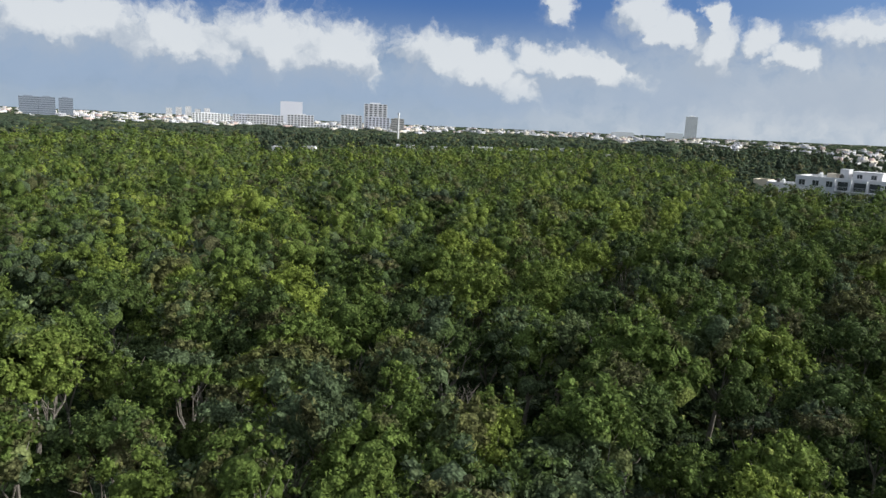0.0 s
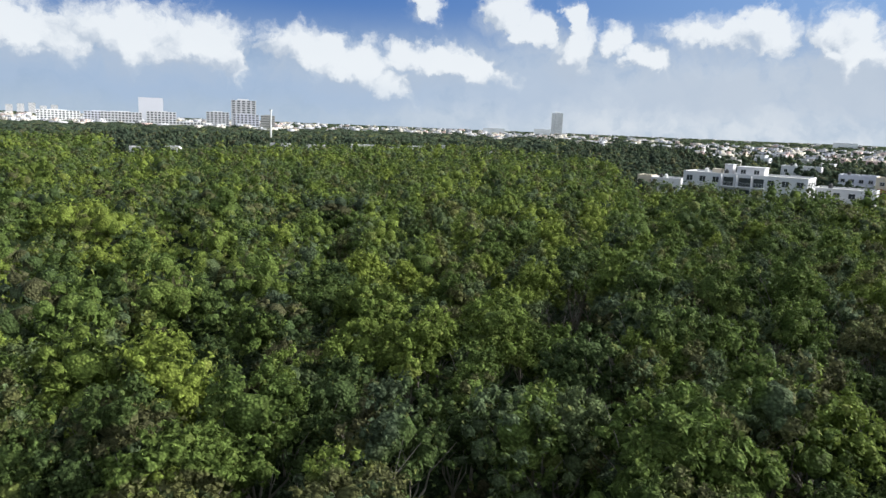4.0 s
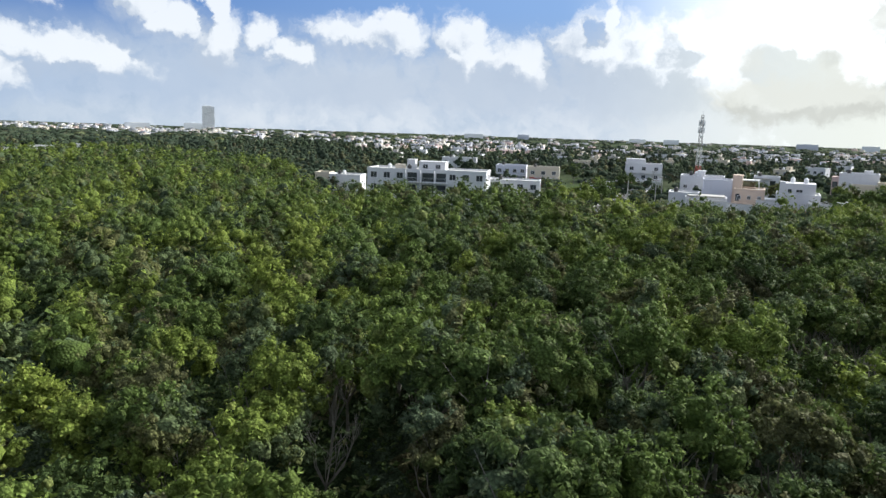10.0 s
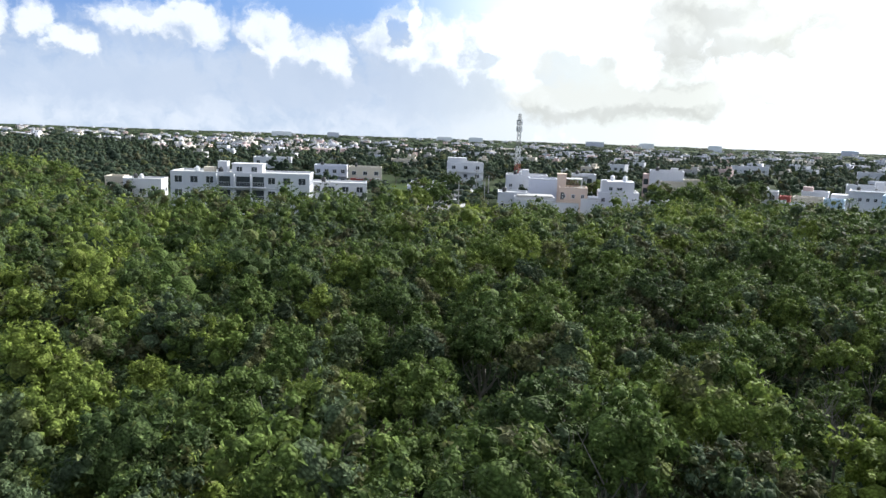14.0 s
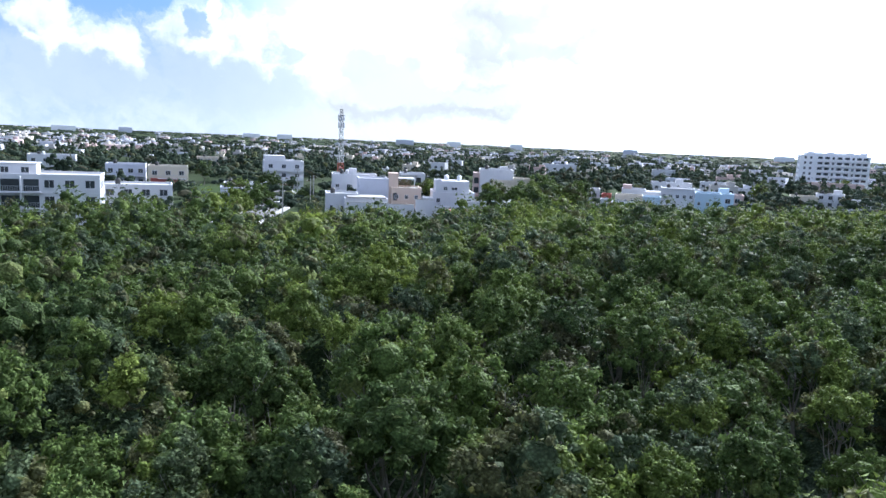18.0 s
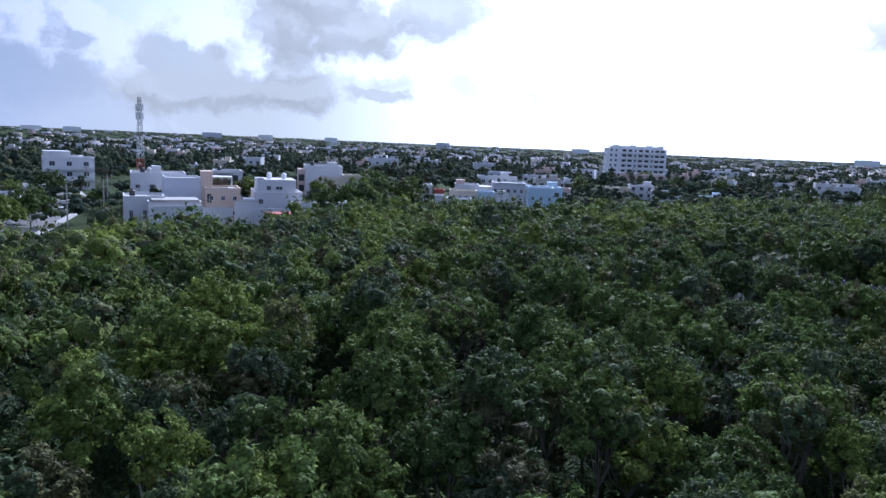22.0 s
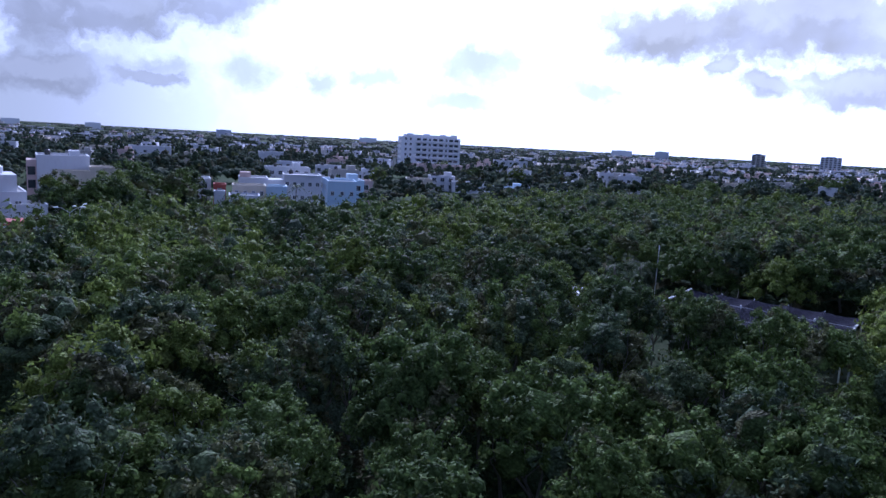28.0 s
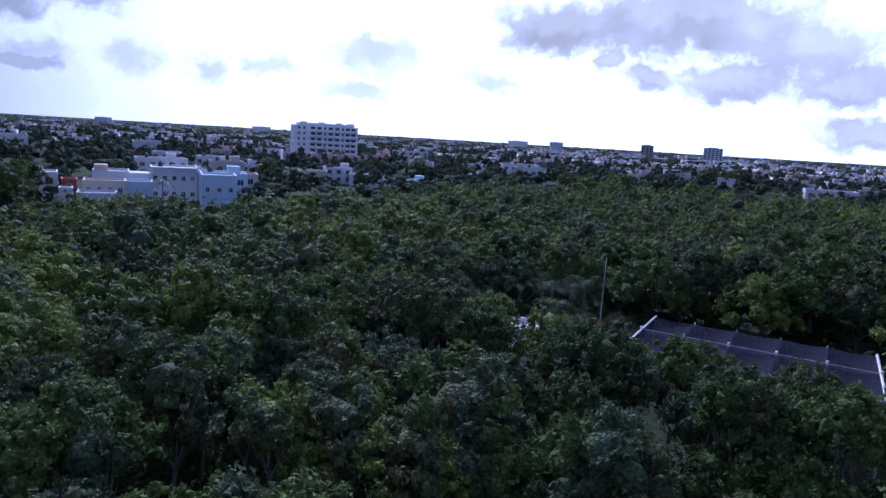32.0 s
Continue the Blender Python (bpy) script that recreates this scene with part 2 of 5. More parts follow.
def leaf_material(name, single, dark=(0.052, 0.080, 0.032, 1), mid=(0.108, 0.158, 0.040, 1), light=(0.20, 0.255, 0.05, 1), rough=0.62):
    """Foliage: a tone for each tree, another for each leaf, broad drifts of yellower green, and painted shade between
    leaf-sized cells.
    """
    m, k = material(name)
    if single:
        tone = k.math("MULTIPLY", k.add("ShaderNodeObjectInfo").outputs["Random"], 0.85)
    else:
        own = k.add("ShaderNodeAttribute")
        own.attribute_name = "tone"
        tone = own.outputs["Fac"]
    geo = k.add("ShaderNodeNewGeometry")
    drift = k.noise(geo.outputs["Position"], 0.035, 2, 0.5)
    grain = k.noise(geo.outputs["Position"], 1.2, 3, 0.6)
    tone = k.math("ADD", k.math("MULTIPLY", tone, 0.7), k.math("MULTIPLY", drift, 0.5))
    c = k.mix(k.ramp(tone, 0.12, 0.62), dark, mid)
    c = k.mix(k.ramp(tone, 0.58, 1.0), c, light)
    kind = k.math("FRACT", k.math("MULTIPLY", tone, 13.7))
    c = k.mix(k.ramp(kind, 0.86, 0.90, 0.0, 0.7), c, (0.115, 0.105, 0.058, 1))        # some trees olive brown
    c = k.mix(k.ramp(kind, 0.20, 0.14, 0.0, 0.7), c, (0.088, 0.118, 0.076, 1))        # others grey-green
    each = geo.outputs["Random Per Island"]
    c = k.mix(k.ramp(each, 0.90, 1.0, 0.0, 0.5), c, (0.19, 0.20, 0.06, 1))
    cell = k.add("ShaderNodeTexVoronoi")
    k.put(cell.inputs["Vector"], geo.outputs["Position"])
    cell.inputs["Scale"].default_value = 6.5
    # painted shade between leaves: each cell's colour darkens towards its rim
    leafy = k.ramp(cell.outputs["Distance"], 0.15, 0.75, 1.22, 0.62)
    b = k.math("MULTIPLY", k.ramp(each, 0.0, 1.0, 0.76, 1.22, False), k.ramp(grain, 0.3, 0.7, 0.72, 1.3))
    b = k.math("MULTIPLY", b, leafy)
    high = k.math("SUBTRACT", k.noise(geo.outputs["Position"], 4.0, 3, 0.7), cell.outputs["Distance"])
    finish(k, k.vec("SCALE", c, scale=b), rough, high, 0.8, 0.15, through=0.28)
    return m


def bark_material():
    m, k = material("grey bark")
    pos = k.add("ShaderNodeNewGeometry").outputs["Position"]
    n = k.noise(pos, 6.0, 5, 0.65)
    finish(k, k.mix(n, (0.09, 0.08, 0.07, 1), (0.25, 0.23, 0.20, 1)), 0.9, n, 0.5, 0.03)
    return m


def ground_material():
    m, k = material("forest floor and scrub")
    pos = k.add("ShaderNodeNewGeometry").outputs["Position"]
    a, b = k.noise(pos, 0.02, 4, 0.6), k.noise(pos, 1.3, 5, 0.65)
    c = k.mix(k.ramp(b, 0.3, 0.7), (0.026, 0.042, 0.018, 1), (0.055, 0.062, 0.035, 1))
    c = k.mix(k.ramp(a, 0.4, 0.65), c, (0.045, 0.07, 0.025, 1))
    finish(k, c, 0.95, b, 0.6, 0.1)
    return m


def plaster_material(name, colour, each=0.0, stain=0.22):
    """Painted render with rain streaks and blotches; each: how far separate blocks differ."""
    m, k = material(name)
    geo = k.add("ShaderNodeNewGeometry")
    pos = geo.outputs["Position"]
    streak = k.noise(k.vec("MULTIPLY", pos, (2.3, 2.3, 0.45)), 1.0, 5, 0.65)
    blot = k.noise(pos, 0.45, 3, 0.6)
    fine = k.noise(pos, 9.0, 3, 0.6)
    c = k.mix(k.ramp(streak, 0.48, 0.8, 0.0, stain), colour, tuple(v * 0.55 for v in colour[:3]) + (1,))
    c = k.mix(k.ramp(blot, 0.5, 0.8, 0.0, stain * 0.7), c, tuple(v * 0.75 for v in colour[:3]) + (1,))
    if each:
        r = geo.outputs["Random Per Island"]
        c = k.mix(k.ramp(r, 0.45, 0.55, 0.0, each), c, (0.60, 0.55, 0.47, 1))
        c = k.mix(k.ramp(r, 0.80, 0.82, 0.0, each), c, (0.56, 0.42, 0.38, 1))
        c = k.mix(k.ramp(r, 0.90, 0.92, 0.0, each), c, (0.33, 0.34, 0.36, 1))
    finish(k, c, 0.85, fine, 0.15, 0.01)
    return m


def simple_material(name, a, b, scale, rough=0.6, metal=0.0, bump=0.2):
    m, k = material(name)
    n = k.noise(k.add("ShaderNodeNewGeometry").outputs["Position"], scale, 4, 0.6)
    finish(k, k.mix(n, (*a, 1), (*b, 1)), rough, n, bump, 0.01, metal)
    return m


def window_material():
    m, k = material("dark window glass")
    n = k.noise(k.add("ShaderNodeNewGeometry").outputs["Position"], 0.6, 2)
    finish(k, k.mix(n, (0.02, 0.025, 0.03, 1), (0.07, 0.08, 0.09, 1)), 0.12)
    return m


def net_material():
    m, k = material("black shade netting")
    n = k.noise(k.add("ShaderNodeNewGeometry").outputs["Position"], 3.0, 4)
    b = k.add("ShaderNodeBsdfPrincipled")
    k.put(b.inputs["Base Color"], k.mix(n, (0.014, 0.014, 0.022, 1), (0.034, 0.034, 0.05, 1)))
    b.inputs["Roughness"].default_value, b.inputs["Specular IOR Level"].default_value = 0.9, 0.02
    t, mx = k.add("ShaderNodeBsdfTransparent"), k.add("ShaderNodeMixShader")
    mx.inputs[0].default_value = 0.12
    k.put(mx.inputs[1], b.outputs[0])
    k.put(mx.inputs[2], t.outputs[0])
    k.put(k.add("ShaderNodeOutputMaterial").inputs[0], mx.outputs[0])
    return m


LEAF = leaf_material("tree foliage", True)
# green darkened to paint the shade in the gaps between crowns
UNDER_SHADED = leaf_material("undergrowth", False, (0.030, 0.046, 0.024, 1), (0.055, 0.085, 0.032, 1), (0.09, 0.115, 0.04, 1), 0.95)
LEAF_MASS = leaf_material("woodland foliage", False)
# a little distance haze is mixed into this green
LEAF_HAZED = leaf_material("distant foliage with haze tint", False, (0.044, 0.062, 0.044, 1), (0.056, 0.080, 0.050, 1), (0.072, 0.100, 0.054, 1), 0.8)
PALM = leaf_material("palm fronds", True, (0.05, 0.085, 0.025, 1), (0.07, 0.12, 0.03, 1), (0.10, 0.15, 0.04, 1), 0.4)
BARK = bark_material()
GROUND = ground_material()
WHITE = plaster_material("white painted render", (0.62, 0.62, 0.645, 1))
CREAM = plaster_material("cream painted render", (0.62, 0.55, 0.44, 1))
PEACH = plaster_material("peach painted render", (0.66, 0.52, 0.42, 1))
PINK = plaster_material("faded pink render", (0.56, 0.42, 0.38, 1))
BLUE = plaster_material("pale blue render", (0.50, 0.63, 0.75, 1))
LILAC = plaster_material("pale bluish grey render", (0.60, 0.61, 0.68, 1))
FRESH = plaster_material("fresh white render", (0.85, 0.85, 0.86, 1), 0.0, 0.15)
SLATE = plaster_material("slate blue cladding", (0.17, 0.20, 0.25, 1))
GREY = plaster_material("bare grey concrete", (0.40, 0.39, 0.37, 1), 0.0, 0.6)
REDWALL = plaster_material("brick red render", (0.40, 0.10, 0.08, 1))
MANY = plaster_material("mixed town render", (0.52, 0.52, 0.56, 1), 1.0)
ROOF = simple_material("weathered roof coating", (0.36, 0.35, 0.33), (0.62, 0.61, 0.58), 0.6, 0.9)
GLASS = window_material()
METAL = simple_material("galvanised steel", (0.40, 0.41, 0.43), (0.58, 0.59, 0.60), 3.0, 0.45, 0.6)
DARK_METAL = simple_material("weathered dark steel", (0.13, 0.13, 0.13), (0.22, 0.21, 0.19), 3.0, 0.55, 0.4)
RED = simple_material("red mast paint", (0.42, 0.05, 0.04), (0.52, 0.10, 0.08), 1.5, 0.5)
PAINT = simple_material("white mast paint", (0.66, 0.66, 0.66), (0.80, 0.80, 0.79), 1.5, 0.5)
TANK = simple_material("black water tank plastic", (0.02, 0.02, 0.022), (0.05, 0.05, 0.05), 2.0, 0.5)
ASPHALT = simple_material("worn asphalt", (0.10, 0.10, 0.105), (0.18, 0.175, 0.17), 0.8, 0.9)
TIMBER = simple_material("brown louvre timber", (0.09, 0.05, 0.03), (0.17, 0.10, 0.06), 4.0, 0.6)
NET = net_material()

# ---------------------------------------------------------------- mesh helpers
def part(name, bm, mat, parent=None, label=""):
    """Links a bmesh as one mesh object, under a thing or a part."""
    me = bpy.data.meshes.new(name)
    bm.to_mesh(me)
    bm.free()
    me.materials.append(mat)
    ob = new(name, me)
    if parent is not None:
        ob.parent = parent
    return tagged(ob, label)


def array_mesh(name, verts, faces, mat, tone=None, smooth=None):
    """A mesh from arrays of corners and of faces that all have as many corners."""
    me = bpy.data.meshes.new(name)
    n, k = faces.shape
    me.vertices.add(len(verts))
    me.vertices.foreach_set("co", np.ascontiguousarray(verts, np.float32).ravel())
    me.loops.add(n * k)
    me.loops.foreach_set("vertex_index", np.ascontiguousarray(faces, np.int32).ravel())
    me.polygons.add(n)
    me.polygons.foreach_set("loop_start", np.arange(0, n * k, k, dtype=np.int32))
    if smooth is not None:
        me.polygons.foreach_set("use_smooth", np.ascontiguousarray(smooth, bool))
    me.update(calc_edges=True)
    if tone is not None:
        me.attributes.new("tone", "FLOAT", "POINT").data.foreach_set("value", np.ascontiguousarray(tone, np.float32))
    me.materials.append(mat)
    return me


def add_box(bm, x0, x1, y0, y1, z0, z1):
    v = [bm.verts.new(p) for p in ((x0, y0, z0), (x1, y0, z0), (x1, y1, z0), (x0, y1, z0), (x0, y0, z1), (x1, y0, z1), (x1, y1, z1), (x0, y1, z1))]
    for f in ((3, 2, 1, 0), (4, 5, 6, 7), (0, 1, 5, 4), (1, 2, 6, 5), (2, 3, 7, 6), (3, 0, 4, 7)):
        bm.faces.new([v[i] for i in f])


def boxes(*dims):
    bm = bmesh.new()
    for d in dims:
        add_box(bm, *d)
    return bm


def add_tube(bm, a, b, ra, rb, sides=5):
    """A tapered rod from a to b."""
    a, b = Vector(a), Vector(b)
    q = (b - a).to_track_quat("Z", "Y")
    rings = []
    for p, r in ((a, ra), (b, rb)):
        rings.append([bm.verts.new(p + q @ Vector((r * math.cos(2 * math.pi * i / sides), r * math.sin(2 * math.pi * i / sides), 0))) for i in range(sides)])
    for i in range(sides):
        j = (i + 1) % sides
        bm.faces.new((rings[0][i], rings[0][j], rings[1][j], rings[1][i]))
    bm.faces.new(rings[1])


def tubes(*rods, sides=5):
    bm = bmesh.new()
    for r in rods:
        add_tube(bm, *r, sides=sides)
    return bm


# ---------------------------------------------------------------- ground
def ring_sheet(name, radii, sides, mat):
    verts, faces = [(0, 60, 0)], []
    for r in radii:
        verts += [(r * math.sin(2 * math.pi * i / sides), 60 + r * math.cos(2 * math.pi * i / sides), 0) for i in range(sides)]
    me = bpy.data.meshes.new(name)
    for i in range(sides):
        faces.append((0, 1 + (i + 1) % sides, 1 + i))
    for k in range(len(radii) - 1):
        for i in range(sides):
            a, b = 1 + k * sides, 1 + (k + 1) * sides
            faces.append((a + i, a + (i + 1) % sides, b + (i + 1) % sides, b + i))
    me.from_pydata(verts, [], faces)
    me.materials.append(mat)
    return new(name, me)


tagged(ring_sheet("ground", (40, 120, 300, 700, 1500, 3000, 6000, 12000, 24000), 72, GROUND), "dark leaf litter and scrub under the woodland", "ground", kind="structure")


# ---------------------------------------------------------------- the woodland
rng = np.random.default_rng(7)
LINE = np.array([(-28, 14), (-13, 17), (-20, 50), (-4, 80), (38, 98), (60, 96)], float)     # middle of the nearest strip of woodland


def off_line(p):
    """Distance of points from the strip's middle line."""
    best = np.full(len(p), 1e9)
    for a, b in zip(LINE[:-1], LINE[1:]):
        ab = b - a
        s = np.clip(((p - a) @ ab) / (ab @ ab), 0, 1)
        best = np.minimum(best, np.linalg.norm(p - a - s[:, None] * ab, axis=1))
    return best


def round_core():
    """Corners and triangles of a twenty-sided ball without its underside."""
    g = (1 + 5 ** 0.5) / 2
    v = [(-1, g, 0), (1, g, 0), (-1, -g, 0), (1, -g, 0), (0, -1, g), (0, 1, g), (0, -1, -g), (0, 1, -g), (g, 0, -1), (g, 0, 1), (-g, 0, -1), (-g, 0, 1)]
    v = [Vector(p).normalized() for p in v]
    f = [(0, 11, 5), (0, 5, 1), (0, 1, 7), (0, 7, 10), (0, 10, 11), (1, 5, 9), (5, 11, 4), (11, 10, 2), (10, 7, 6), (7, 1, 8),
         (3, 9, 4), (3, 4, 2), (3, 2, 6), (3, 6, 8), (3, 8, 9), (4, 9, 5), (2, 4, 11), (6, 2, 10), (8, 6, 7), (9, 8, 1)]
    v, f = np.array(v), np.array(f)
    return v, f[v[f][:, :, 2].mean(1) > -0.45]


def crown(seed, mounds, tufts, leaves, size, wide=1.0, core=0.72):
    """A crown about 4.6 m wide whose middle stands at z = 0: rounded mounds, each set with leafy tufts, each tuft with small leaves."""
    r = np.random.default_rng(seed)
    turn = np.arange(mounds) * 2.39996 + r.uniform(-0.5, 0.5, mounds)
    out = wide * 1.5 * np.sqrt(np.arange(mounds) / max(1, mounds - 1)) * r.uniform(0.8, 1.12, mounds)
    heart = np.c_[out * np.cos(turn), out * np.sin(turn), 0.75 - 0.55 * (out / wide) ** 2 + r.uniform(-0.3, 0.3, mounds)]
    girth = r.uniform(0.72, 1.12, mounds) * (1.0 if mounds > 4 else 1.22)
    girth[0] = r.uniform(1.0, 1.3)
    verts, faces, count, small = [], [], 0, round_core()

    def ball(c, q, shape, flat):
        nonlocal count
        bv, bf = shape
        verts.append(c + bv * (q * (1 + r.uniform(-0.16, 0.16, len(bv))))[:, None] * (1, 1, flat))
        faces.append(bf + count)
        count += len(bv)

    for c, q in zip(heart, girth):
        ball(c, q * 0.60, small, 0.95)
    # the tufts sit on the outside of the mounds
    own = r.choice(mounds, tufts * 4, p=girth ** 2 / (girth ** 2).sum())
    aim = r.normal(size=(tufts * 4, 3))
    aim[:, 2] = np.where(aim[:, 2] < -0.45, -aim[:, 2], aim[:, 2])
    aim /= np.linalg.norm(aim, axis=1, keepdims=True)
    spot = heart[own] + aim * (girth[own] * r.uniform(0.78, 1.12, tufts * 4))[:, None]
    hidden = (np.linalg.norm(spot[:, None] - heart[None], axis=2) < 0.75 * girth).any(1)
    keep = np.where(~hidden)[0][:tufts]
    spot, aim, n = spot[keep], aim[keep], len(keep)
    radius = r.uniform(0.6, 1.25, n) * 2.8 / math.sqrt(tufts)
    for c, q in zip(spot, radius):
        ball(c, q * core, small, 0.9)
    pick = r.choice(n, leaves, p=radius ** 2 / (radius ** 2).sum())
    local = r.normal(size=(leaves, 3)) + 0.6 * aim[pick] + (0, 0, 0.25)
    local /= np.linalg.norm(local, axis=1, keepdims=True)
    at = spot[pick] + local * (radius[pick] * r.uniform(0.6, 1.3, leaves))[:, None]
    normal = local + 0.8 * r.normal(size=(leaves, 3)) + (0, 0, 0.3)
    normal /= np.linalg.norm(normal, axis=1, keepdims=True)
    t = np.cross(normal, r.normal(size=(leaves, 3)))
    t /= np.linalg.norm(t, axis=1, keepdims=True)
    b = np.cross(normal, t)
    length = size * r.uniform(0.6, 1.35, leaves)[:, None]
    width = length * r.uniform(0.45, 0.7, leaves)[:, None]
    leaf = np.stack([at - t * length * 0.45 + b * width * 0.6, at - t * length * 0.45 - b * width * 0.6, at + t * length * 0.65 - normal * length * 0.15], 1)
    verts.append(leaf.reshape(-1, 3))
    faces.append(np.arange(3 * leaves).reshape(leaves, 3) + count)
    return np.concatenate(verts), np.concatenate(faces), sum(len(f) for f in faces[:-1])


def trunk_mesh(seed, height, bare=False):
    """A tapered trunk that forks into limbs; bare: a leafless tree with many twigs."""
    r = random.Random(seed)
    bm = bmesh.new()
    fork = height * 0.45
    lean = Vector((r.uniform(-0.3, 0.3), r.uniform(-0.3, 0.3), fork))
    add_tube(bm, (0, 0, -0.1), lean, 0.12, 0.07, 6)
    for i in range(7 if bare else 6):
        a = 2 * math.pi * i / (7 if bare else 6) + r.uniform(-0.4, 0.4)
        out = r.uniform(0.8, 2.0) if bare else r.uniform(0.4, 1.2)
        tip = lean + Vector((out * math.cos(a), out * math.sin(a), (height - fork) * r.uniform(0.55, 0.95)))
        knee = lean.lerp(tip, 0.5) + Vector((0.2 * math.cos(a), 0.2 * math.sin(a), -0.15))
        add_tube(bm, lean, knee, 0.045, 0.03)
        add_tube(bm, knee, tip, 0.03, 0.009)
        for _ in range(6 if bare else 3):
            s = knee.lerp(tip, r.uniform(0.1, 0.9))
            e = s + Vector((r.uniform(-0.8, 0.8), r.uniform(-0.8, 0.8), r.uniform(0.4, 1.1)))
            add_tube(bm, s, e, 0.020, 0.006, 4)
            if bare:
                add_tube(bm, s.lerp(e, 0.5), s.lerp(e, 0.5) + Vector((r.uniform(-0.5, 0.5), r.uniform(-0.5, 0.5), r.uniform(0.3, 0.7))), 0.011, 0.004, 3)
    me = bpy.data.meshes.new("trunk")
    bm.to_mesh(me)
    bm.free()
    me.materials.append(BARK)
    return me


def swell(p, scale, seed):
    """Smooth random heights between 0 and 1 over the plan."""
    r = np.random.default_rng(seed)
    total = 0
    for i in range(5):
        a, f = r.uniform(0, 6.28), scale * r.uniform(0.7, 1.5)
        total = total + np.sin((p[:, 0] * math.cos(a) + p[:, 1] * math.sin(a)) / f + r.uniform(0, 6.28))
    return 0.5 + total / 8


def scatter(x0, x1, y0, y1, step, seed):
    r = np.random.default_rng(seed)
    gx, gy = np.meshgrid(np.arange(x0, x1, step), np.arange(y0, y1, step))
    gx = gx + (np.arange(gy.shape[0]) % 2)[:, None] * step * 0.5
    p = np.c_[gx.ravel(), gy.ravel()]
    return p + r.uniform(-0.42, 0.42, p.shape) * step


# southern limit of what is looked at, and the northern edge where the houses begin
SOUTH = np.array([(-500, 150), (-300, 80), (-30, -12), (-12, -8), (-1, 4), (3, 40), (10, 57), (20, 66), (60, 69), (300, 5), (500, -60)], float)
NORTH = np.array([(-500, 560), (-300, 480), (-150, 380), (-80, 300), (-62, 222), (-48, 178), (-6, 174), (8, 162), (25, 172), (46, 166), (66, 178), (80, 190), (92, 178), (108, 166), (130, 160),
                  (155, 152), (195, 150), (218, 138), (224, 93), (230, 45), (300, -20), (500, -90)], float)
YARD = (56.8, 74.6, 77.0, 97.6)          # the clearing with the shade nets


def heights(p):
    """Crown middle heights: rolling canopy, lower beside the clearing."""
    z = 4.7 + 1.3 * (swell(p, 1.7, 17) - 0.5) + 1.3 * (swell(p, 9.0, 3) - 0.5) + 0.9 * (swell(p, 30.0, 4) - 0.5)
    z = z - 0.9 * np.clip((off_line(p) - 60) / 60, 0, 1) - np.interp(p[:, 0], (-75, -58, 0, 14, 92, 102, 138, 160), (1.9, 0.1, 0.1, 1.7, 2.0, 3.4, 3.4, 1.9)) * np.clip(1 - (np.interp(p[:, 0], NORTH[:, 0], NORTH[:, 1]) - p[:, 1]) / 48, 0, 1)
    edge = np.interp(p[:, 0], NORTH[:, 0], NORTH[:, 1]) - p[:, 1]
    z = z - 1.6 * np.clip((-165 - p[:, 0]) / 50, 0, 1) * (p[:, 1] > -0.76 * p[:, 0])
    return z - 0.9 * np.clip(1 - edge / 70, 0, 1) * np.clip((-70 - p[:, 0]) / 60, 0, 1)


woods = scatter(-330, 300, -60, 480, 4.05, 11)
south, north = np.interp(woods[:, 0], SOUTH[:, 0], SOUTH[:, 1]), np.interp(woods[:, 0], NORTH[:, 0], NORTH[:, 1])
woods = woods[(woods[:, 1] < north) & (woods[:, 1] > south - 45)]
woods = woods[(woods[:, 0] > -219 + 0.1 * np.clip(woods[:, 1] - 270, 0, None)) | (woods[:, 1] < -0.76 * woods[:, 0] + 4)]
woods = woods[~((woods[:, 0] > 57.4 + 0.25 * (woods[:, 1] - 80.4)) & (woods[:, 0] < YARD[1]) & (woods[:, 1] > YARD[2]) & (woods[:, 1] < YARD[3]))]
woods = woods[~((woods[:, 0] > 62.5) & (woods[:, 0] < 80.5) & (woods[:, 1] > 96) & (woods[:, 1] < 105))]
seen = woods[:, 1] > np.interp(woods[:, 0], SOUTH[:, 0], SOUTH[:, 1]) - 4
away = np.where(seen | (off_line(woods) < 27), off_line(woods), 400.0)
thin = rng.random(len(woods))
keep = (away < 75) | ((away < 190) & (thin < 0.86)) | ((away >= 190) & (thin < 0.55))
woods, away = woods[keep], away[keep]
high = heights(woods) + rng.normal(0, 0.5, len(woods)) + 0.75
big = 0.82 + 0.66 * rng.random(len(woods)) ** 2 + np.where(rng.random(len(woods)) < 0.07, 0.55, 0) + np.where(away > 190, 0.14, 0)
spin = rng.uniform(0, 2 * math.pi, len(woods))
# the trees beside the netting stay low
aside = 58.6 + (woods[:, 1] - 80.4) * 0.25 - woods[:, 0]
low = (aside > -1) & (aside < 15) & (woods[:, 1] > 73) & (woods[:, 1] < 107)
roofline = 6.4 + 0.25 * aside + 0.03 * (woods[:, 1] - 88) - 2.25 * big
high = np.where(low, np.clip(high, roofline - 0.8, roofline), high)
tone = np.clip(1.0 * rng.random(len(woods)) + 0.7 * swell(woods, 5.0, 9) - 0.30, 0, 1)


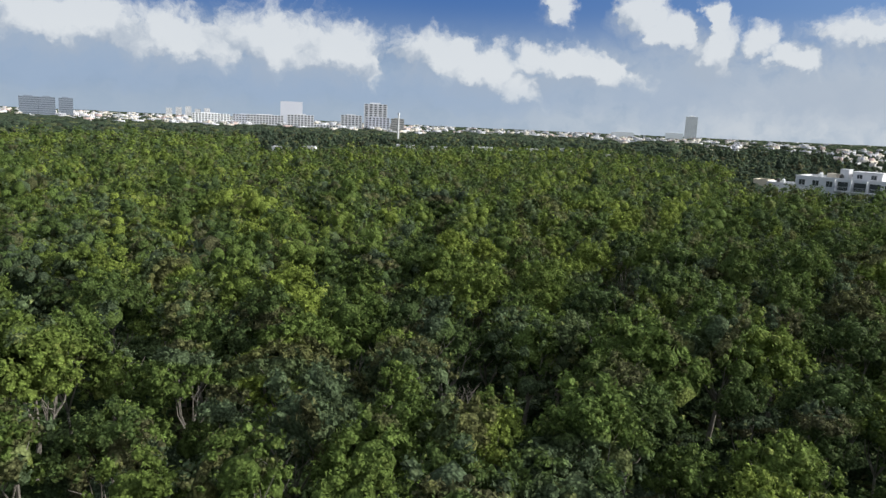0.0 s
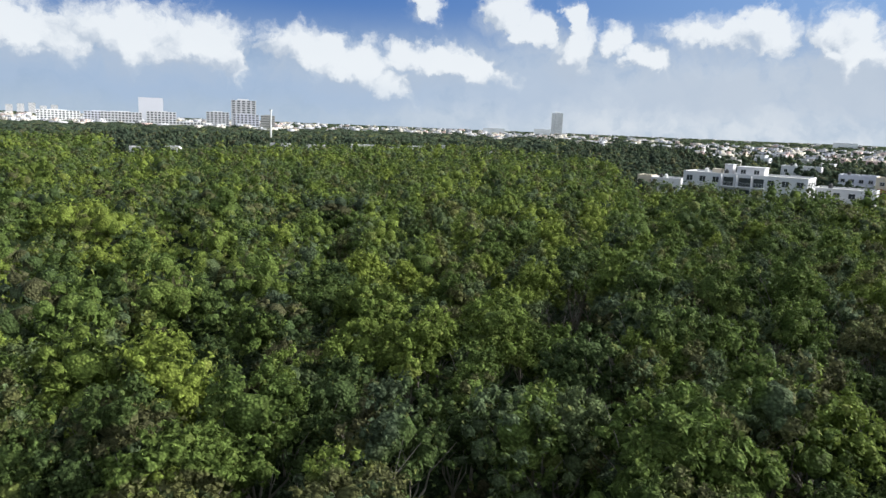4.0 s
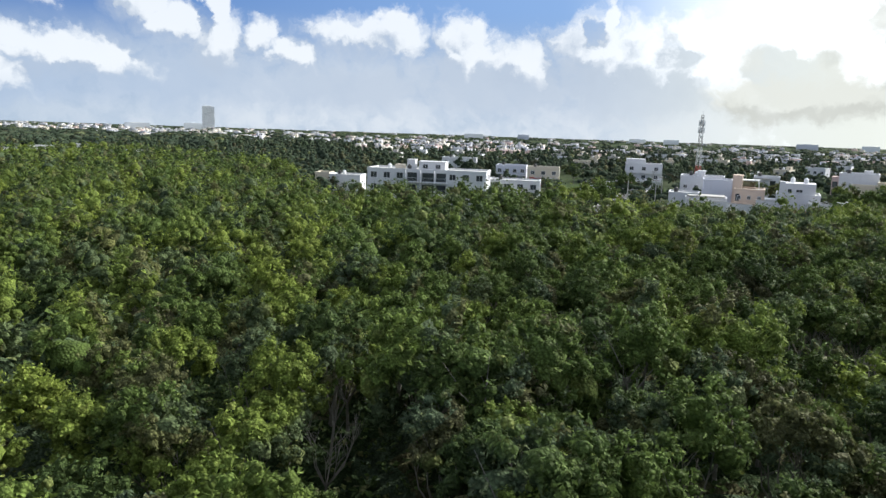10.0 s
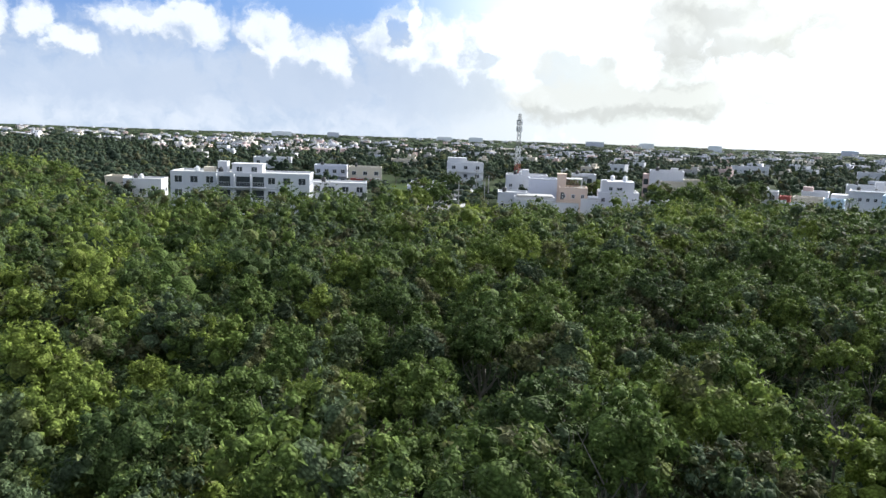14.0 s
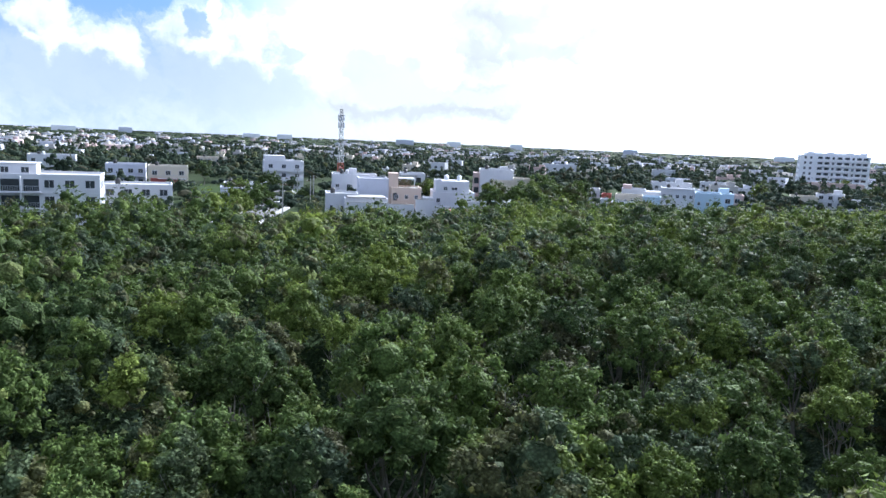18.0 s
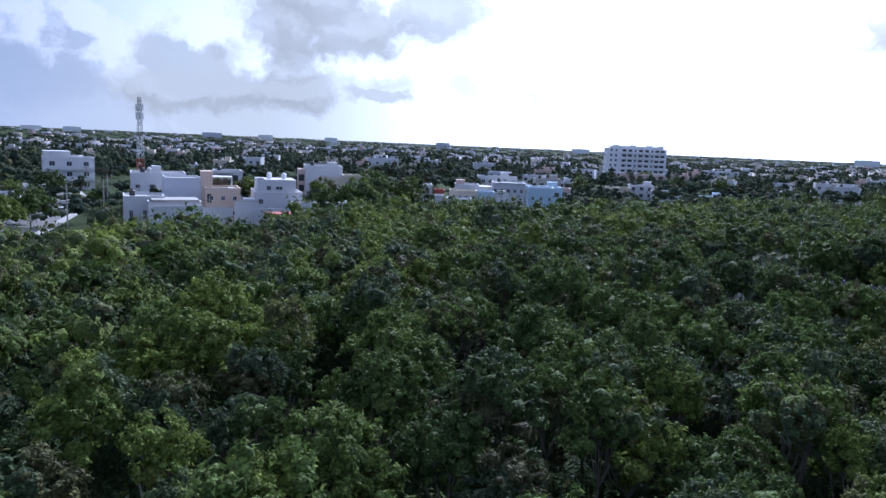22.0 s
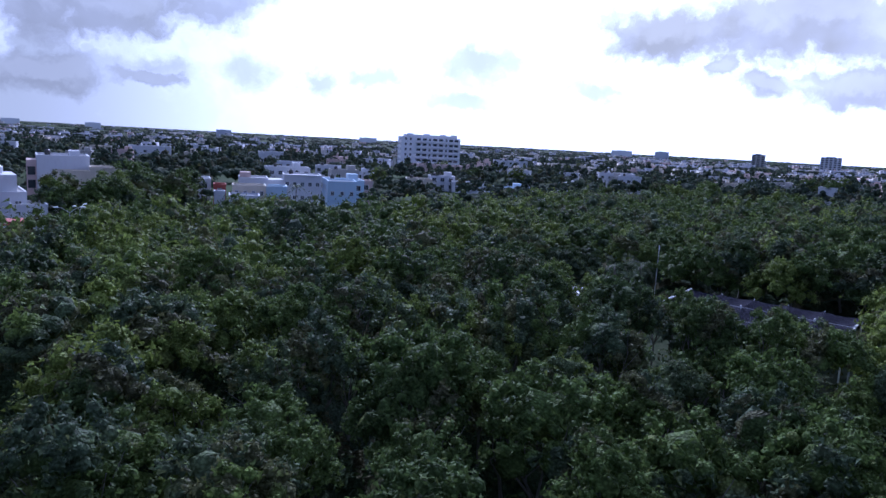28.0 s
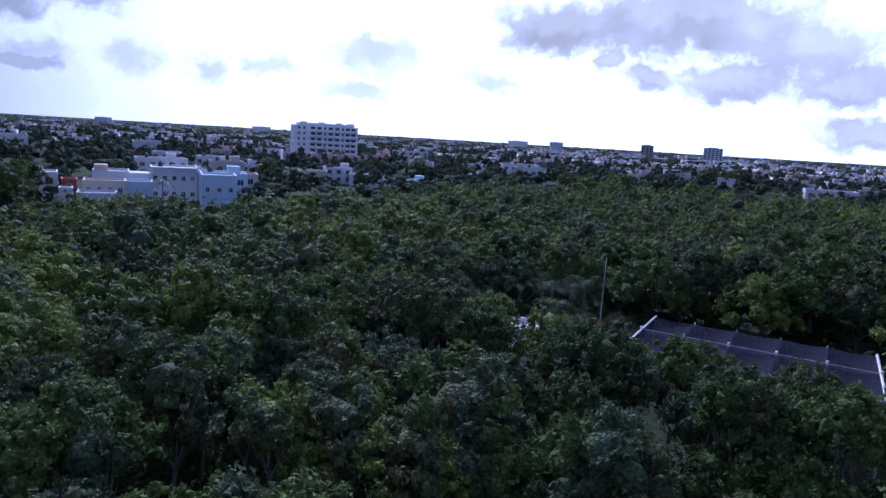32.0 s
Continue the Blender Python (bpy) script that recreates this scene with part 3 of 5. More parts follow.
def wood_mass(name, chosen, kinds, label, mat=None, stretch=1.0):
    """All the chosen trees' crowns in one mesh."""
    r = np.random.default_rng(len(chosen))
    verts, faces, tones, round_faces, count = [], [], [], [], 0
    which = r.integers(0, len(kinds), len(chosen))
    for k, (kv, kf, ks) in enumerate(kinds):
        ids = chosen[which == k]
        c, s = np.cos(spin[ids]) * big[ids] * stretch, np.sin(spin[ids]) * big[ids] * stretch
        v = np.empty((len(ids), len(kv), 3))
        v[:, :, 0] = woods[ids, 0:1] + c[:, None] * kv[:, 0] - s[:, None] * kv[:, 1]
        v[:, :, 1] = woods[ids, 1:2] + s[:, None] * kv[:, 0] + c[:, None] * kv[:, 1]
        v[:, :, 2] = high[ids, None] + big[ids, None] * kv[:, 2]
        verts.append(v.reshape(-1, 3))
        faces.append((kf[None] + (np.arange(len(ids)) * len(kv))[:, None, None] + count).reshape(-1, 3))
        tones.append(np.repeat(tone[ids], len(kv)))
        round_faces.append(np.tile(np.arange(len(kf)) < ks, len(ids)))
        count += len(ids) * len(kv)
    me = array_mesh(name, np.concatenate(verts), np.concatenate(faces), mat or LEAF_MASS, np.concatenate(tones), np.concatenate(round_faces))
    return tagged(new(name, me), label, "woodland", kind="stuff")


order = np.argsort(away)
near = order[:300]
rest = order[300:]
NEAR_CROWNS = [crown(100 + i, 6 + i % 4, 84 + 10 * (i % 3), 1600, 0.175, 0.92 + 0.07 * (i % 4)) for i in range(8)]
near_meshes = [array_mesh("crown", v, f, LEAF, None, np.arange(len(f)) < s) for v, f, s in NEAR_CROWNS]
trunks = [trunk_mesh(i, 4.4) for i in range(6)]
LABELS = ["small tropical tree with a rounded dense green crown", "broadleaf tree with a lobed dark green crown", "slender tree with a loose yellowish green crown"]
bare_trunks = [trunk_mesh(50 + i, 4.4, True) for i in range(3)]
for n, i in enumerate(near):
    if n % 70 == 5:
        tree = tagged(new("bare_tree"), "pale leafless tree with many thin twigs", "tree", "bare trees in the woodland")
        tree.matrix_world = pose(woods[i, 0], woods[i, 1], 0, 0, 0, math.degrees(spin[i]))
        stem = new("trunk", bare_trunks[n % 3])
        stem.parent = tree
        stem.matrix_basis = Matrix.Diagonal((0.8, 0.8, (high[i] + 0.9) / 4.4, 1))
        continue
    tree = tagged(new("tree"), LABELS[(n * 7) % 3], "tree", "trees of the low tropical woodland")
    tree.matrix_world = pose(woods[i, 0], woods[i, 1], 0, 0, 0, math.degrees(spin[i]))
    leafy = new("crown", near_meshes[n % 8])
    leafy.parent = tree
    leafy.matrix_basis = Matrix.Translation((0, 0, high[i])) @ Matrix.Diagonal((big[i], big[i], big[i], 1))
    stem = new("trunk", trunks[n % 6])
    stem.parent = tree
    stem.matrix_basis = Matrix.Diagonal((1.05 * big[i], 1.05 * big[i], (high[i] + 0.75 * big[i]) / 4.4, 1))
CLOSE = [crown(150 + i, 6 + i % 3, 56, 900, 0.21, 0.95 + 0.07 * (i % 3)) for i in range(6)]
wood_mass("near_woodland", rest[away[rest] < 24], CLOSE, "dense green tropical woodland canopy")
MID = [crown(200 + i, 5 + i % 2, 15, 190, 0.30, 0.95 + 0.08 * (i % 3), 0.56) for i in range(6)]
wood_mass("middle_woodland", rest[(away[rest] >= 24) & (away[rest] < 75)], MID, "dense green tropical woodland canopy")
FAR = [crown(300 + i, 3, 6, 80, 0.46, 1.0, 0.5) for i in range(5)]
wood_mass("outer_woodland", rest[(away[rest] >= 75) & (away[rest] < 190)], FAR, "green woodland canopy reaching to the houses")
EDGE = [crown(400 + i, 2, 3, 20, 0.75, 1.0, 0.5) for i in range(5)]
wood_mass("far_woodland", rest[away[rest] >= 190], EDGE, "green woodland canopy far off", None, 1.15)


def undergrowth():
    """A sheet of shrubs under the trees, knee-high to twice a man's height; its green is darkened as shade."""
    step = 0.7
    xs, ys = np.arange(-95, 105, step), np.arange(-12, 150, step)
    gx, gy = np.meshgrid(xs, ys, indexing="ij")
    r = np.random.default_rng(5)
    p = np.c_[gx.ravel(), gy.ravel()] + r.uniform(-0.4, 0.4, (gx.size, 2)) * step
    z = heights(p) - 3.7 + 1.3 * (swell(p, 2.2, 21) - 0.5) + r.uniform(-0.6, 0.6, len(p))
    yard = (p[:, 0] > 56.8) & (p[:, 0] < 76) & (p[:, 1] > 76.5) & (p[:, 1] < 99)
    z[yard] = 0.02
    z = np.maximum(z, 0.02)
    n, m = gx.shape
    a = (np.arange(n - 1)[:, None] * m + np.arange(m - 1)).ravel()
    faces = np.c_[a, a + m, a + m + 1, a + 1]
    mid = p[a]
    ok = (off_line(mid) < 85) & (mid[:, 1] > np.interp(mid[:, 0], SOUTH[:, 0], SOUTH[:, 1]) - 6) & (mid[:, 1] < np.interp(mid[:, 0], NORTH[:, 0], NORTH[:, 1])) & ~yard[a]
    me = array_mesh("undergrowth", np.c_[p, z], faces[ok], UNDER_SHADED, np.repeat(0.08, len(p)))
    tagged(new("undergrowth", me), "shrubs under the trees, shade of the gaps put into their green", "undergrowth", kind="stuff")
    q = np.c_[r.uniform(-75, 80, 90000), r.uniform(-10, 125, 90000)]
    q = q[(off_line(q) < 38) & (q[:, 1] > np.interp(q[:, 0], SOUTH[:, 0], SOUTH[:, 1]) - 4) & ~((q[:, 0] > 60.5) & (q[:, 0] < 76) & (q[:, 1] > 77.5) & (q[:, 1] < 98))]
    n = len(q)
    spot = np.c_[q, heights(q) - 3.2 + 1.3 * (swell(q, 2.2, 21) - 0.5) + r.uniform(-0.5, 0.7, n)]
    normal = r.normal(size=(n, 3)) * 0.55 + (0, 0, 0.9)
    normal /= np.linalg.norm(normal, axis=1, keepdims=True)
    t = np.cross(normal, r.normal(size=(n, 3)))
    t /= np.linalg.norm(t, axis=1, keepdims=True)
    c = np.cross(normal, t)
    long = r.uniform(0.25, 0.6, n)[:, None]
    quad = np.stack([spot - t * long * 0.5, spot + c * long * 0.28 + normal * long * 0.12, spot + t * long * 0.5, spot - c * long * 0.28 + normal * long * 0.12], 1)
    # only low tones: shade under the crowns put into the leaf colour
    me = array_mesh("shrub_leaves", quad.reshape(-1, 3), np.arange(4 * n).reshape(n, 4), LEAF_MASS, np.repeat(r.uniform(0.0, 0.3, n), 4))
    tagged(new("shrub_leaves", me), "loose leaves of the shrubs under the trees", "undergrowth", kind="stuff")


undergrowth()

# ---------------------------------------------------------------- the town
TAKEN = []            # plan places of buildings: x, y, reach
SHARED = {}


def shared(key, make, mat):
    """A mesh that is built once and used by every alike part."""
    if key not in SHARED:
        bm = make()
        me = bpy.data.meshes.new(key[0])
        bm.to_mesh(me)
        bm.free()
        me.materials.append(mat)
        SHARED[key] = me
    return SHARED[key]


def window(parent, x, y, z, w, h, turn=0.0, name="window"):
    """A window: a raised frame with a sill and a dark pane behind it. turn: the way that it faces, 0 towards local -y."""
    f = new(name, shared((name, w, h), lambda: boxes((-w / 2 - 0.1, -w / 2, -0.07, 0.02, -0.1, h + 0.1), (w / 2, w / 2 + 0.1, -0.07, 0.02, -0.1, h + 0.1),
            (-w / 2, w / 2, -0.07, 0.02, h, h + 0.1), (-w / 2 - 0.16, w / 2 + 0.16, -0.16, 0.02, -0.16, -0.1), (-0.03, 0.03, -0.05, 0.02, 0, h)), WHITE))
    f.parent = parent
    f.matrix_basis = pose(x, y, z, 0, 0, turn)
    p = new("pane", shared(("pane", w, h), lambda: boxes((-w / 2, w / 2, -0.03, 0.012, 0, h)), GLASS))
    p.parent = f
    return f


def tank(parent, x, y, z, mat=None):
    def shape():
        bm = tubes(((0, 0, 0), (0, 0, 0.25), 0.45, 0.55), ((0, 0, 0.25), (0, 0, 1.05), 0.55, 0.55), ((0, 0, 1.05), (0, 0, 1.3), 0.55, 0.22), sides=12)
        add_tube(bm, (0, 0, 1.3), (0, 0, 1.4), 0.22, 0.2, 12)
        return bm
    mat = mat or TANK
    t = new("water_tank", shared(("water_tank", mat.name), shape, mat))
    t.parent = parent
    t.matrix_basis = pose(x, y, z)


def block(name, x, y, w, d, h, turn, wall, label, category="house", storeys=2, bays=3, side_bays=2, group="", ledge=0.12, size=(1.3, 1.2), tanks=1, stair=True, skip=()):
    """A flat-roofed rendered building whose front runs through x, y: walls, roof, parapet, windows on the front and both ends."""
    TAKEN.append((x, y + d / 2, max(w, d) * 0.6))
    top = tagged(new(name), label, category, group)
    top.matrix_world = pose(x, y, 0, 0, 0, turn)
    part("wall", boxes((-w / 2, w / 2, 0, d, 0, h - 0.45)), wall, top)
    part("roof", boxes((-w / 2 + 0.2, w / 2 - 0.2, 0.2, d - 0.2, h - 0.446, h - 0.38)), ROOF, top)
    part("parapet", boxes((-w / 2 - 0.05, w / 2 + 0.05, -0.05, 0.2, h - 0.446, h), (-w / 2 - 0.05, w / 2 + 0.05, d - 0.2, d + 0.05, h - 0.446, h),
                          (-w / 2 - 0.05, -w / 2 + 0.2, 0.2, d - 0.2, h - 0.446, h), (w / 2 - 0.2, w / 2 + 0.05, 0.2, d - 0.2, h - 0.446, h)), wall, top)
    rise = (h - 0.45) / storeys
    ww, wh = size
    for s in range(storeys):
        if s:
            part("ledge", boxes((-w / 2 - ledge, w / 2 + ledge, -ledge, 0.0, s * rise - 0.08, s * rise + 0.08)), wall, top)
        for b in range(bays):
            if (s, b) not in skip:
                window(top, -w / 2 + (b + 0.5) * w / bays, 0, s * rise + 1.0, ww, wh)
        for b in range(side_bays):
            yy = (b + 0.5) * d / side_bays
            window(top, -w / 2, yy, s * rise + 1.0, ww * 0.8, wh, -90)
            window(top, w / 2, yy, s * rise + 1.0, ww * 0.8, wh, 90)
    if stair and int(x * 3 + y) % 3 == 0:
        sw = min(2.6, w * 0.3)
        part("stair_tower", boxes((w * 0.12, w * 0.12 + sw, d * 0.45, d * 0.45 + 2.6, h - 0.38, h + 1.2), (w * 0.12 - 0.1, w * 0.12 + sw + 0.1, d * 0.45 - 0.1, d * 0.45 + 2.7, h + 1.2, h + 1.32)), wall, top)
    for i in range(tanks):
        tank(top, -w * 0.28 + i * 1.5, d * 0.55, h - 0.38, (TANK, PAINT)[i % 2])
    return top


def railing(parent, x0, x1, y, z):
    """A metal handrail on separate balusters."""
    part("rail", boxes((x0, x1, y, y + 0.05, z + 0.95, z + 1.02)), METAL, parent)
    n = max(4, int((x1 - x0) / 0.35))
    for k in range(n + 1):
        p = new("baluster", shared(("baluster",), lambda: boxes((-0.02, 0.02, 0.005, 0.045, 0, 0.95)), METAL))
        p.parent = parent
        p.matrix_basis = pose(x0 + 0.03 + k * (x1 - x0 - 0.06) / n, y, z)


# the long white apartment building at the edge of the wood
apartment = block("apartment_building", -24.6, 200.2, 29.6, 11, 9.25, -9, WHITE, "long white three-storey apartment building with recessed balconies", "apartment", 3, 9, 3,
                  size=(1.5, 1.35), tanks=0, stair=False, skip=[(s, b) for s in range(3) for b in (3, 4, 5)])
for s in range(3):
    z = 0.35 + s * 2.93
    for i, (x0, x1) in enumerate(((-4.9, -2.0), (-1.2, 2.2), (2.3, 5.2))):
        bay = part("balcony", boxes((x0, x1, -1.25, 0.0, z - 0.15, z)), WHITE, apartment, "railed balcony before dark sliding doors")
        part("balcony_door", boxes((x0 + 0.25, x1 - 0.25, -0.05, 0.01, z, z + 2.15)), GLASS, bay)
        railing(bay, x0, x1, -1.25, z)
        part("divider", boxes((x0 - 0.16, x0 - 0.02, -1.3, 0.0, z - 0.15, z + 2.7)), WHITE, bay)
    if s < 2:
        part("slab", boxes((-5.1, 5.4, -1.32, 0.0, z + 2.7, z + 2.78)), WHITE, apartment)
part("penthouse", boxes((-2.4, 4.2, 3.2, 8, 8.87, 10.9), (-2.6, 4.4, 3.0, 8.2, 10.9, 11.05)), WHITE, apartment)
window(apartment, -0.8, 3.2, 9.3, 1.2, 1.0)
window(apartment, 2.4, 3.2, 9.3, 1.2, 1.0)
part("stair_tower", boxes((-5.6, -3.6, 4, 7, 8.87, 11.3), (-5.7, -3.5, 3.9, 7.1, 11.3, 11.42)), WHITE, apartment)
part("roof_cabin", boxes((-8.6, -6.4, 3.8, 6.4, 8.87, 10.1)), CREAM, apartment)
tank(apartment, -4.6, 2.2, 8.87)
tank(apartment, -9.8, 3.0, 8.87, PAINT)

EDGE_HOUSES = "flat-roofed houses along the wood's edge"


def house(x, y, w, d, h, turn, wall, label, storeys=2, bays=3, **more):
    return block("house", x, y, w, d, h, turn, wall, label, "house", storeys, bays, group=EDGE_HOUSES, **more)


annex = house(-1.4, 216.5, 14.0, 9, 6.3, -9, WHITE, "white two-storey house with square windows", 2, 4, size=(1.5, 1.3))
house(-50.0, 240, 9.5, 8, 4.9, -6, WHITE, "low white house behind treetops with roof tanks", 1, 3, tanks=2, stair=False)
house(-57.5, 244, 4.5, 6, 5.2, -6, CREAM, "small cream cottage among trees", 1, 1, stair=False, tanks=0)
d_house = house(5.3, 295, 11.5, 9, 7.0, -10, LILAC, "pale house with a long upper balcony", 2, 4)
e_house = house(16.0, 284, 11.5, 9, 7.1, -10, CREAM, "cream house with a brick red ground floor", 2, 3)
part("red_front", boxes((-5.0, 3.0, -0.5, -0.02, 0, 3.3)), REDWALL, e_house)
for hs, x0, x1 in ((d_house, -5.5, 5.5), (e_house, -3.0, 5.2)):
    bay = part("balcony", boxes((x0, x1, -1.3, 0, 3.1, 3.25)), WHITE, hs)
    railing(bay, x0, x1, -1.3, 3.25)
four = house(53.0, 286, 13.0, 10, 9.4, -14, WHITE, "tall white house with stacked balconies", 3, 3, tanks=2)
part("upper_floor", boxes((-6.3, 0.5, 1.5, 9, 8.95, 11.0)), WHITE, four)
for s in (1, 2):
    part("balcony", boxes((-6.4, 6.4, -1.4, 0, s * 3.0 - 0.1, s * 3.0 + 0.06), (-6.4, 6.4, -1.4, -1.3, s * 3.0 + 0.06, s * 3.0 + 0.95)), WHITE, four)
house(27.8, 246, 7.5, 8, 4.6, -12, WHITE, "low white house beside a dark tree", 1, 2)
house(24.0, 224, 5.2, 9, 3.9, -14, WHITE, "low white house with a bare side wall", 1, 1, stair=False)
# the cluster before the mast
long_house = house(52.7, 226.3, 11.7, 9, 8.6, -22, WHITE, "long white house with a small roof cabin", 2, 4, tanks=2, stair=False, size=(0.9, 0.8))
part("roof_cabin", boxes((-1.4, 0.6, 1.5, 4.5, 8.22, 10.0)), WHITE, long_house)
blank = house(51.2, 210.6, 7.3, 9, 8.5, -20, LILAC, "pale lilac house with a blank front wall", 2, 0, tanks=0, stair=False, side_bays=2)
part("buttress", boxes((-3.9, -3.4, -0.35, 0.0, 0, 6.2)), LILAC, blank)
peach = house(57.0, 204.8, 7.1, 9, 6.7, -24, PEACH, "peach house with a brown louvred roof terrace", 2, 3, tanks=0, stair=False, size=(0.7, 0.8))
part("tower", boxes((-4.2, -1.9, 3.0, 7.5, 0, 9.8), (-4.3, -1.8, 2.9, 7.6, 9.8, 9.95)), PEACH, peach)
part("terrace_roof", boxes((-1.9, 2.2, 3.4, 7.6, 8.62, 8.85)), PAINT, peach)
part("terrace_post", boxes((2.0, 2.2, 3.4, 3.6, 6.3, 8.62)), PAINT, peach)
for k in range(7):
    part("slat", boxes((-1.9, 1.3, 3.6, 3.72, 6.4 + k * 0.31, 6.56 + k * 0.31)), TIMBER, peach)
part("entrance", boxes((-3.2, -2.3, -0.05, 0.01, 3.6, 5.4)), GLASS, peach)
rear = house(76.0, 237.3, 7.1, 8, 8.5, -24, WHITE, "white house with a tall dark window", 2, 1, tanks=1, stair=False, skip=[(0, 0), (1, 0)])
part("tall_window", boxes((0.9, 2.4, -0.06, 0.01, 3.6, 7.3)), GLASS, rear)
part("roof_slab", boxes((-3.9, 1.2, -0.7, 0.0, 7.6, 7.9)), GREY, rear)
k_house = house(64.6, 195.4, 9.7, 11, 6.4, -26, WHITE, "white cubic house with a stepped upper floor", 2, 4, tanks=0, stair=False, size=(0.8, 0.9), skip=[(1, 1), (1, 2)])
part("upper_floor", boxes((-4.2, 3.7, 1.4, 9.5, 6.0, 8.9), (-4.2, -2.9, 1.4, 4.0, 8.9, 9.25), (2.0, 3.7, 1.3, 2.6, 8.0, 8.3)), WHITE, k_house)
window(k_house, -1.9, 1.4, 6.75, 0.8, 0.8)
window(k_house, 0.2, 1.4, 6.85, 1.3, 0.6)
tank(k_house, 1.6, 5.0, 8.9, PAINT)
tank(k_house, -1.4, 6.0, 8.9, PAINT)
part("garden_wall", boxes((-5.2, 6.6, -4.2, -4.0, 0, 3.4)), WHITE, k_house)
part("porch", boxes((-7.2, -4.9, -1.5, 3.0, 0, 5.0)), WHITE, k_house)
big_white = house(90.4, 215.3, 9.3, 11, 11.0, -32, WHITE, "tall plain white building with a blank front", 3, 2, tanks=1, stair=False, skip=[(1, 0), (1, 1), (2, 0), (2, 1)])
part("roof_cabin", boxes((1.0, 3.0, 1.0, 4.0, 10.62, 11.9)), WHITE, big_white)
part("side_wing", boxes((-6.4, -4.68, 1.0, 8, 0, 9.9)), PINK, big_white)
for z in (2.4, 5.4, 8.0):
    part("side_opening", boxes((-6.2, -4.9, 0.9, 1.0, z - 1.0, z + 0.6)), GLASS, big_white)
house(89.4, 211.0, 6.0, 3.5, 8.3, -34, CREAM, "cream annex before a tall white building", 2, 3, tanks=0, stair=False, side_bays=0, size=(0.7, 0.6))
house(94.2, 207.8, 5.6, 6, 9.1, -34, CREAM, "small cream house with low roof walls", 3, 2, tanks=0, stair=False, size=(0.6, 0.8))
house(40.4, 204.6, 7.3, 8, 5.4, -20, WHITE, "low white house with narrow windows", 1, 3, tanks=1, stair=False, size=(0.6, 1.6))
shop = house(44.2, 199.6, 9.6, 7, 4.7, -20, WHITE, "low white house under a dark flat roof", 1, 2, tanks=0, stair=False)
part("flat_roof", boxes((-4.2, 4.4, -0.5, 6.0, 4.75, 5.05)), GREY, shop)
for gx, gy, gw, gh, gt in ((43.0, 195.6, 9.0, 4.1, -20), (57.6, 196.4, 4.6, 4.6, -26), (51.0, 196.0, 6.0, 3.6, -24)):
    wall_run = tagged(new("garden_wall"), "plain white plastered yard wall with a coping", "wall", "yard walls behind the wood")
    wall_run.matrix_world = pose(gx, gy, 0, 0, 0, gt)
    part("wall_body", boxes((-gw / 2, gw / 2, 0, 0.2, 0, gh)), WHITE, wall_run)
    part("coping", boxes((-gw / 2 - 0.05, gw / 2 + 0.05, -0.05, 0.25, gh, gh + 0.1)), GREY, wall_run)
low = house(67.6, 190.6, 5.0, 6, 4.7, -28, WHITE, "low white house with arched dark openings", 1, 0, tanks=0, stair=False)
for x in (-1.5, 0.0, 1.6):
    part("arched_opening", boxes((x - 0.4, x + 0.4, -0.05, 0.01, 1.6, 3.2), (x - 0.28, x + 0.28, -0.05, 0.01, 3.2, 3.5)), GLASS, low)
# east of the tall white building
house(22.5, 231.5, 6.0, 7, 4.6, -14, LILAC, "pale house with a plain gable beside the street", 1, 2, stair=False, tanks=1)
house(168.5, 212.5, 9.0, 7, 5.2, -42, WHITE, "white house with a roof terrace and tank", 2, 3, tanks=2)
house(204.0, 222.0, 10.0, 8, 5.6, -50, LILAC, "pale house with a stepped flat roof", 2, 3, tanks=1)
house(119.7, 209.8, 5.9, 8, 6.3, -42, WHITE, "white house with roof tanks behind low roofs", 2, 2, tanks=2, stair=False)
house(121.9, 205.0, 2.7, 5, 5.2, -44, REDWALL, "narrow red-walled house between white ones", 2, 1, tanks=0, stair=False, side_bays=0, size=(0.8, 0.8))
row = house(124.9, 197.6, 6.5, 8, 7.2, -46, WHITE, "white house with a walled roof room", 2, 3, tanks=1, stair=False)
part("roof_room", boxes((-3.0, -0.6, 1.0, 4.0, 6.8, 8.3)), PINK, row)
house(118.3, 192.7, 7.1, 6, 6.0, -46, CREAM, "cream row house with arched windows", 2, 4, tanks=0, stair=False, size=(0.6, 0.9))
house(111.9, 188.1, 6.2, 7, 4.4, -46, LILAC, "low lilac house with a square window", 1, 2, tanks=0, stair=False)
house(124.6, 190.6, 4.8, 6, 5.7, -48, BLUE, "small violet-blue house under treetops", 1, 1, tanks=0, stair=False, skip=[(0, 0)])
house(112.6, 195.8, 2.2, 3, 4.7, -44, WHITE, "small bare white outbuilding", 1, 1, tanks=0, stair=False, side_bays=0, size=(0.5, 0.6))
two = house(144.7, 199.2, 9.6, 9, 7.4, -48, WHITE, "white house with a columned upper floor", 2, 5, tanks=1, stair=False, size=(0.8, 0.9))
part("lower_wing", boxes((-9.2, -4.86, -1.0, 6, 0, 5.9)), WHITE, two)
for k in range(6):
    part("column", boxes((-4.6 + k * 1.8, -4.4 + k * 1.8, -1.2, -1.0, 4.4, 7.2)), WHITE, two)
part("gallery_roof", boxes((-4.8, 4.8, -1.4, 0.0, 7.2, 7.4)), WHITE, two)
house(157.0, 190.0, 7.0, 7, 6.2, -50, PINK, "pinkish house with a low roof wall", 2, 2, tanks=1, stair=False)
house(96.0, 210.2, 3.8, 6, 8.6, -36, CREAM, "cream gable end with one window", 2, 1, tanks=0, stair=False, size=(0.9, 0.9), skip=[(0, 0)])
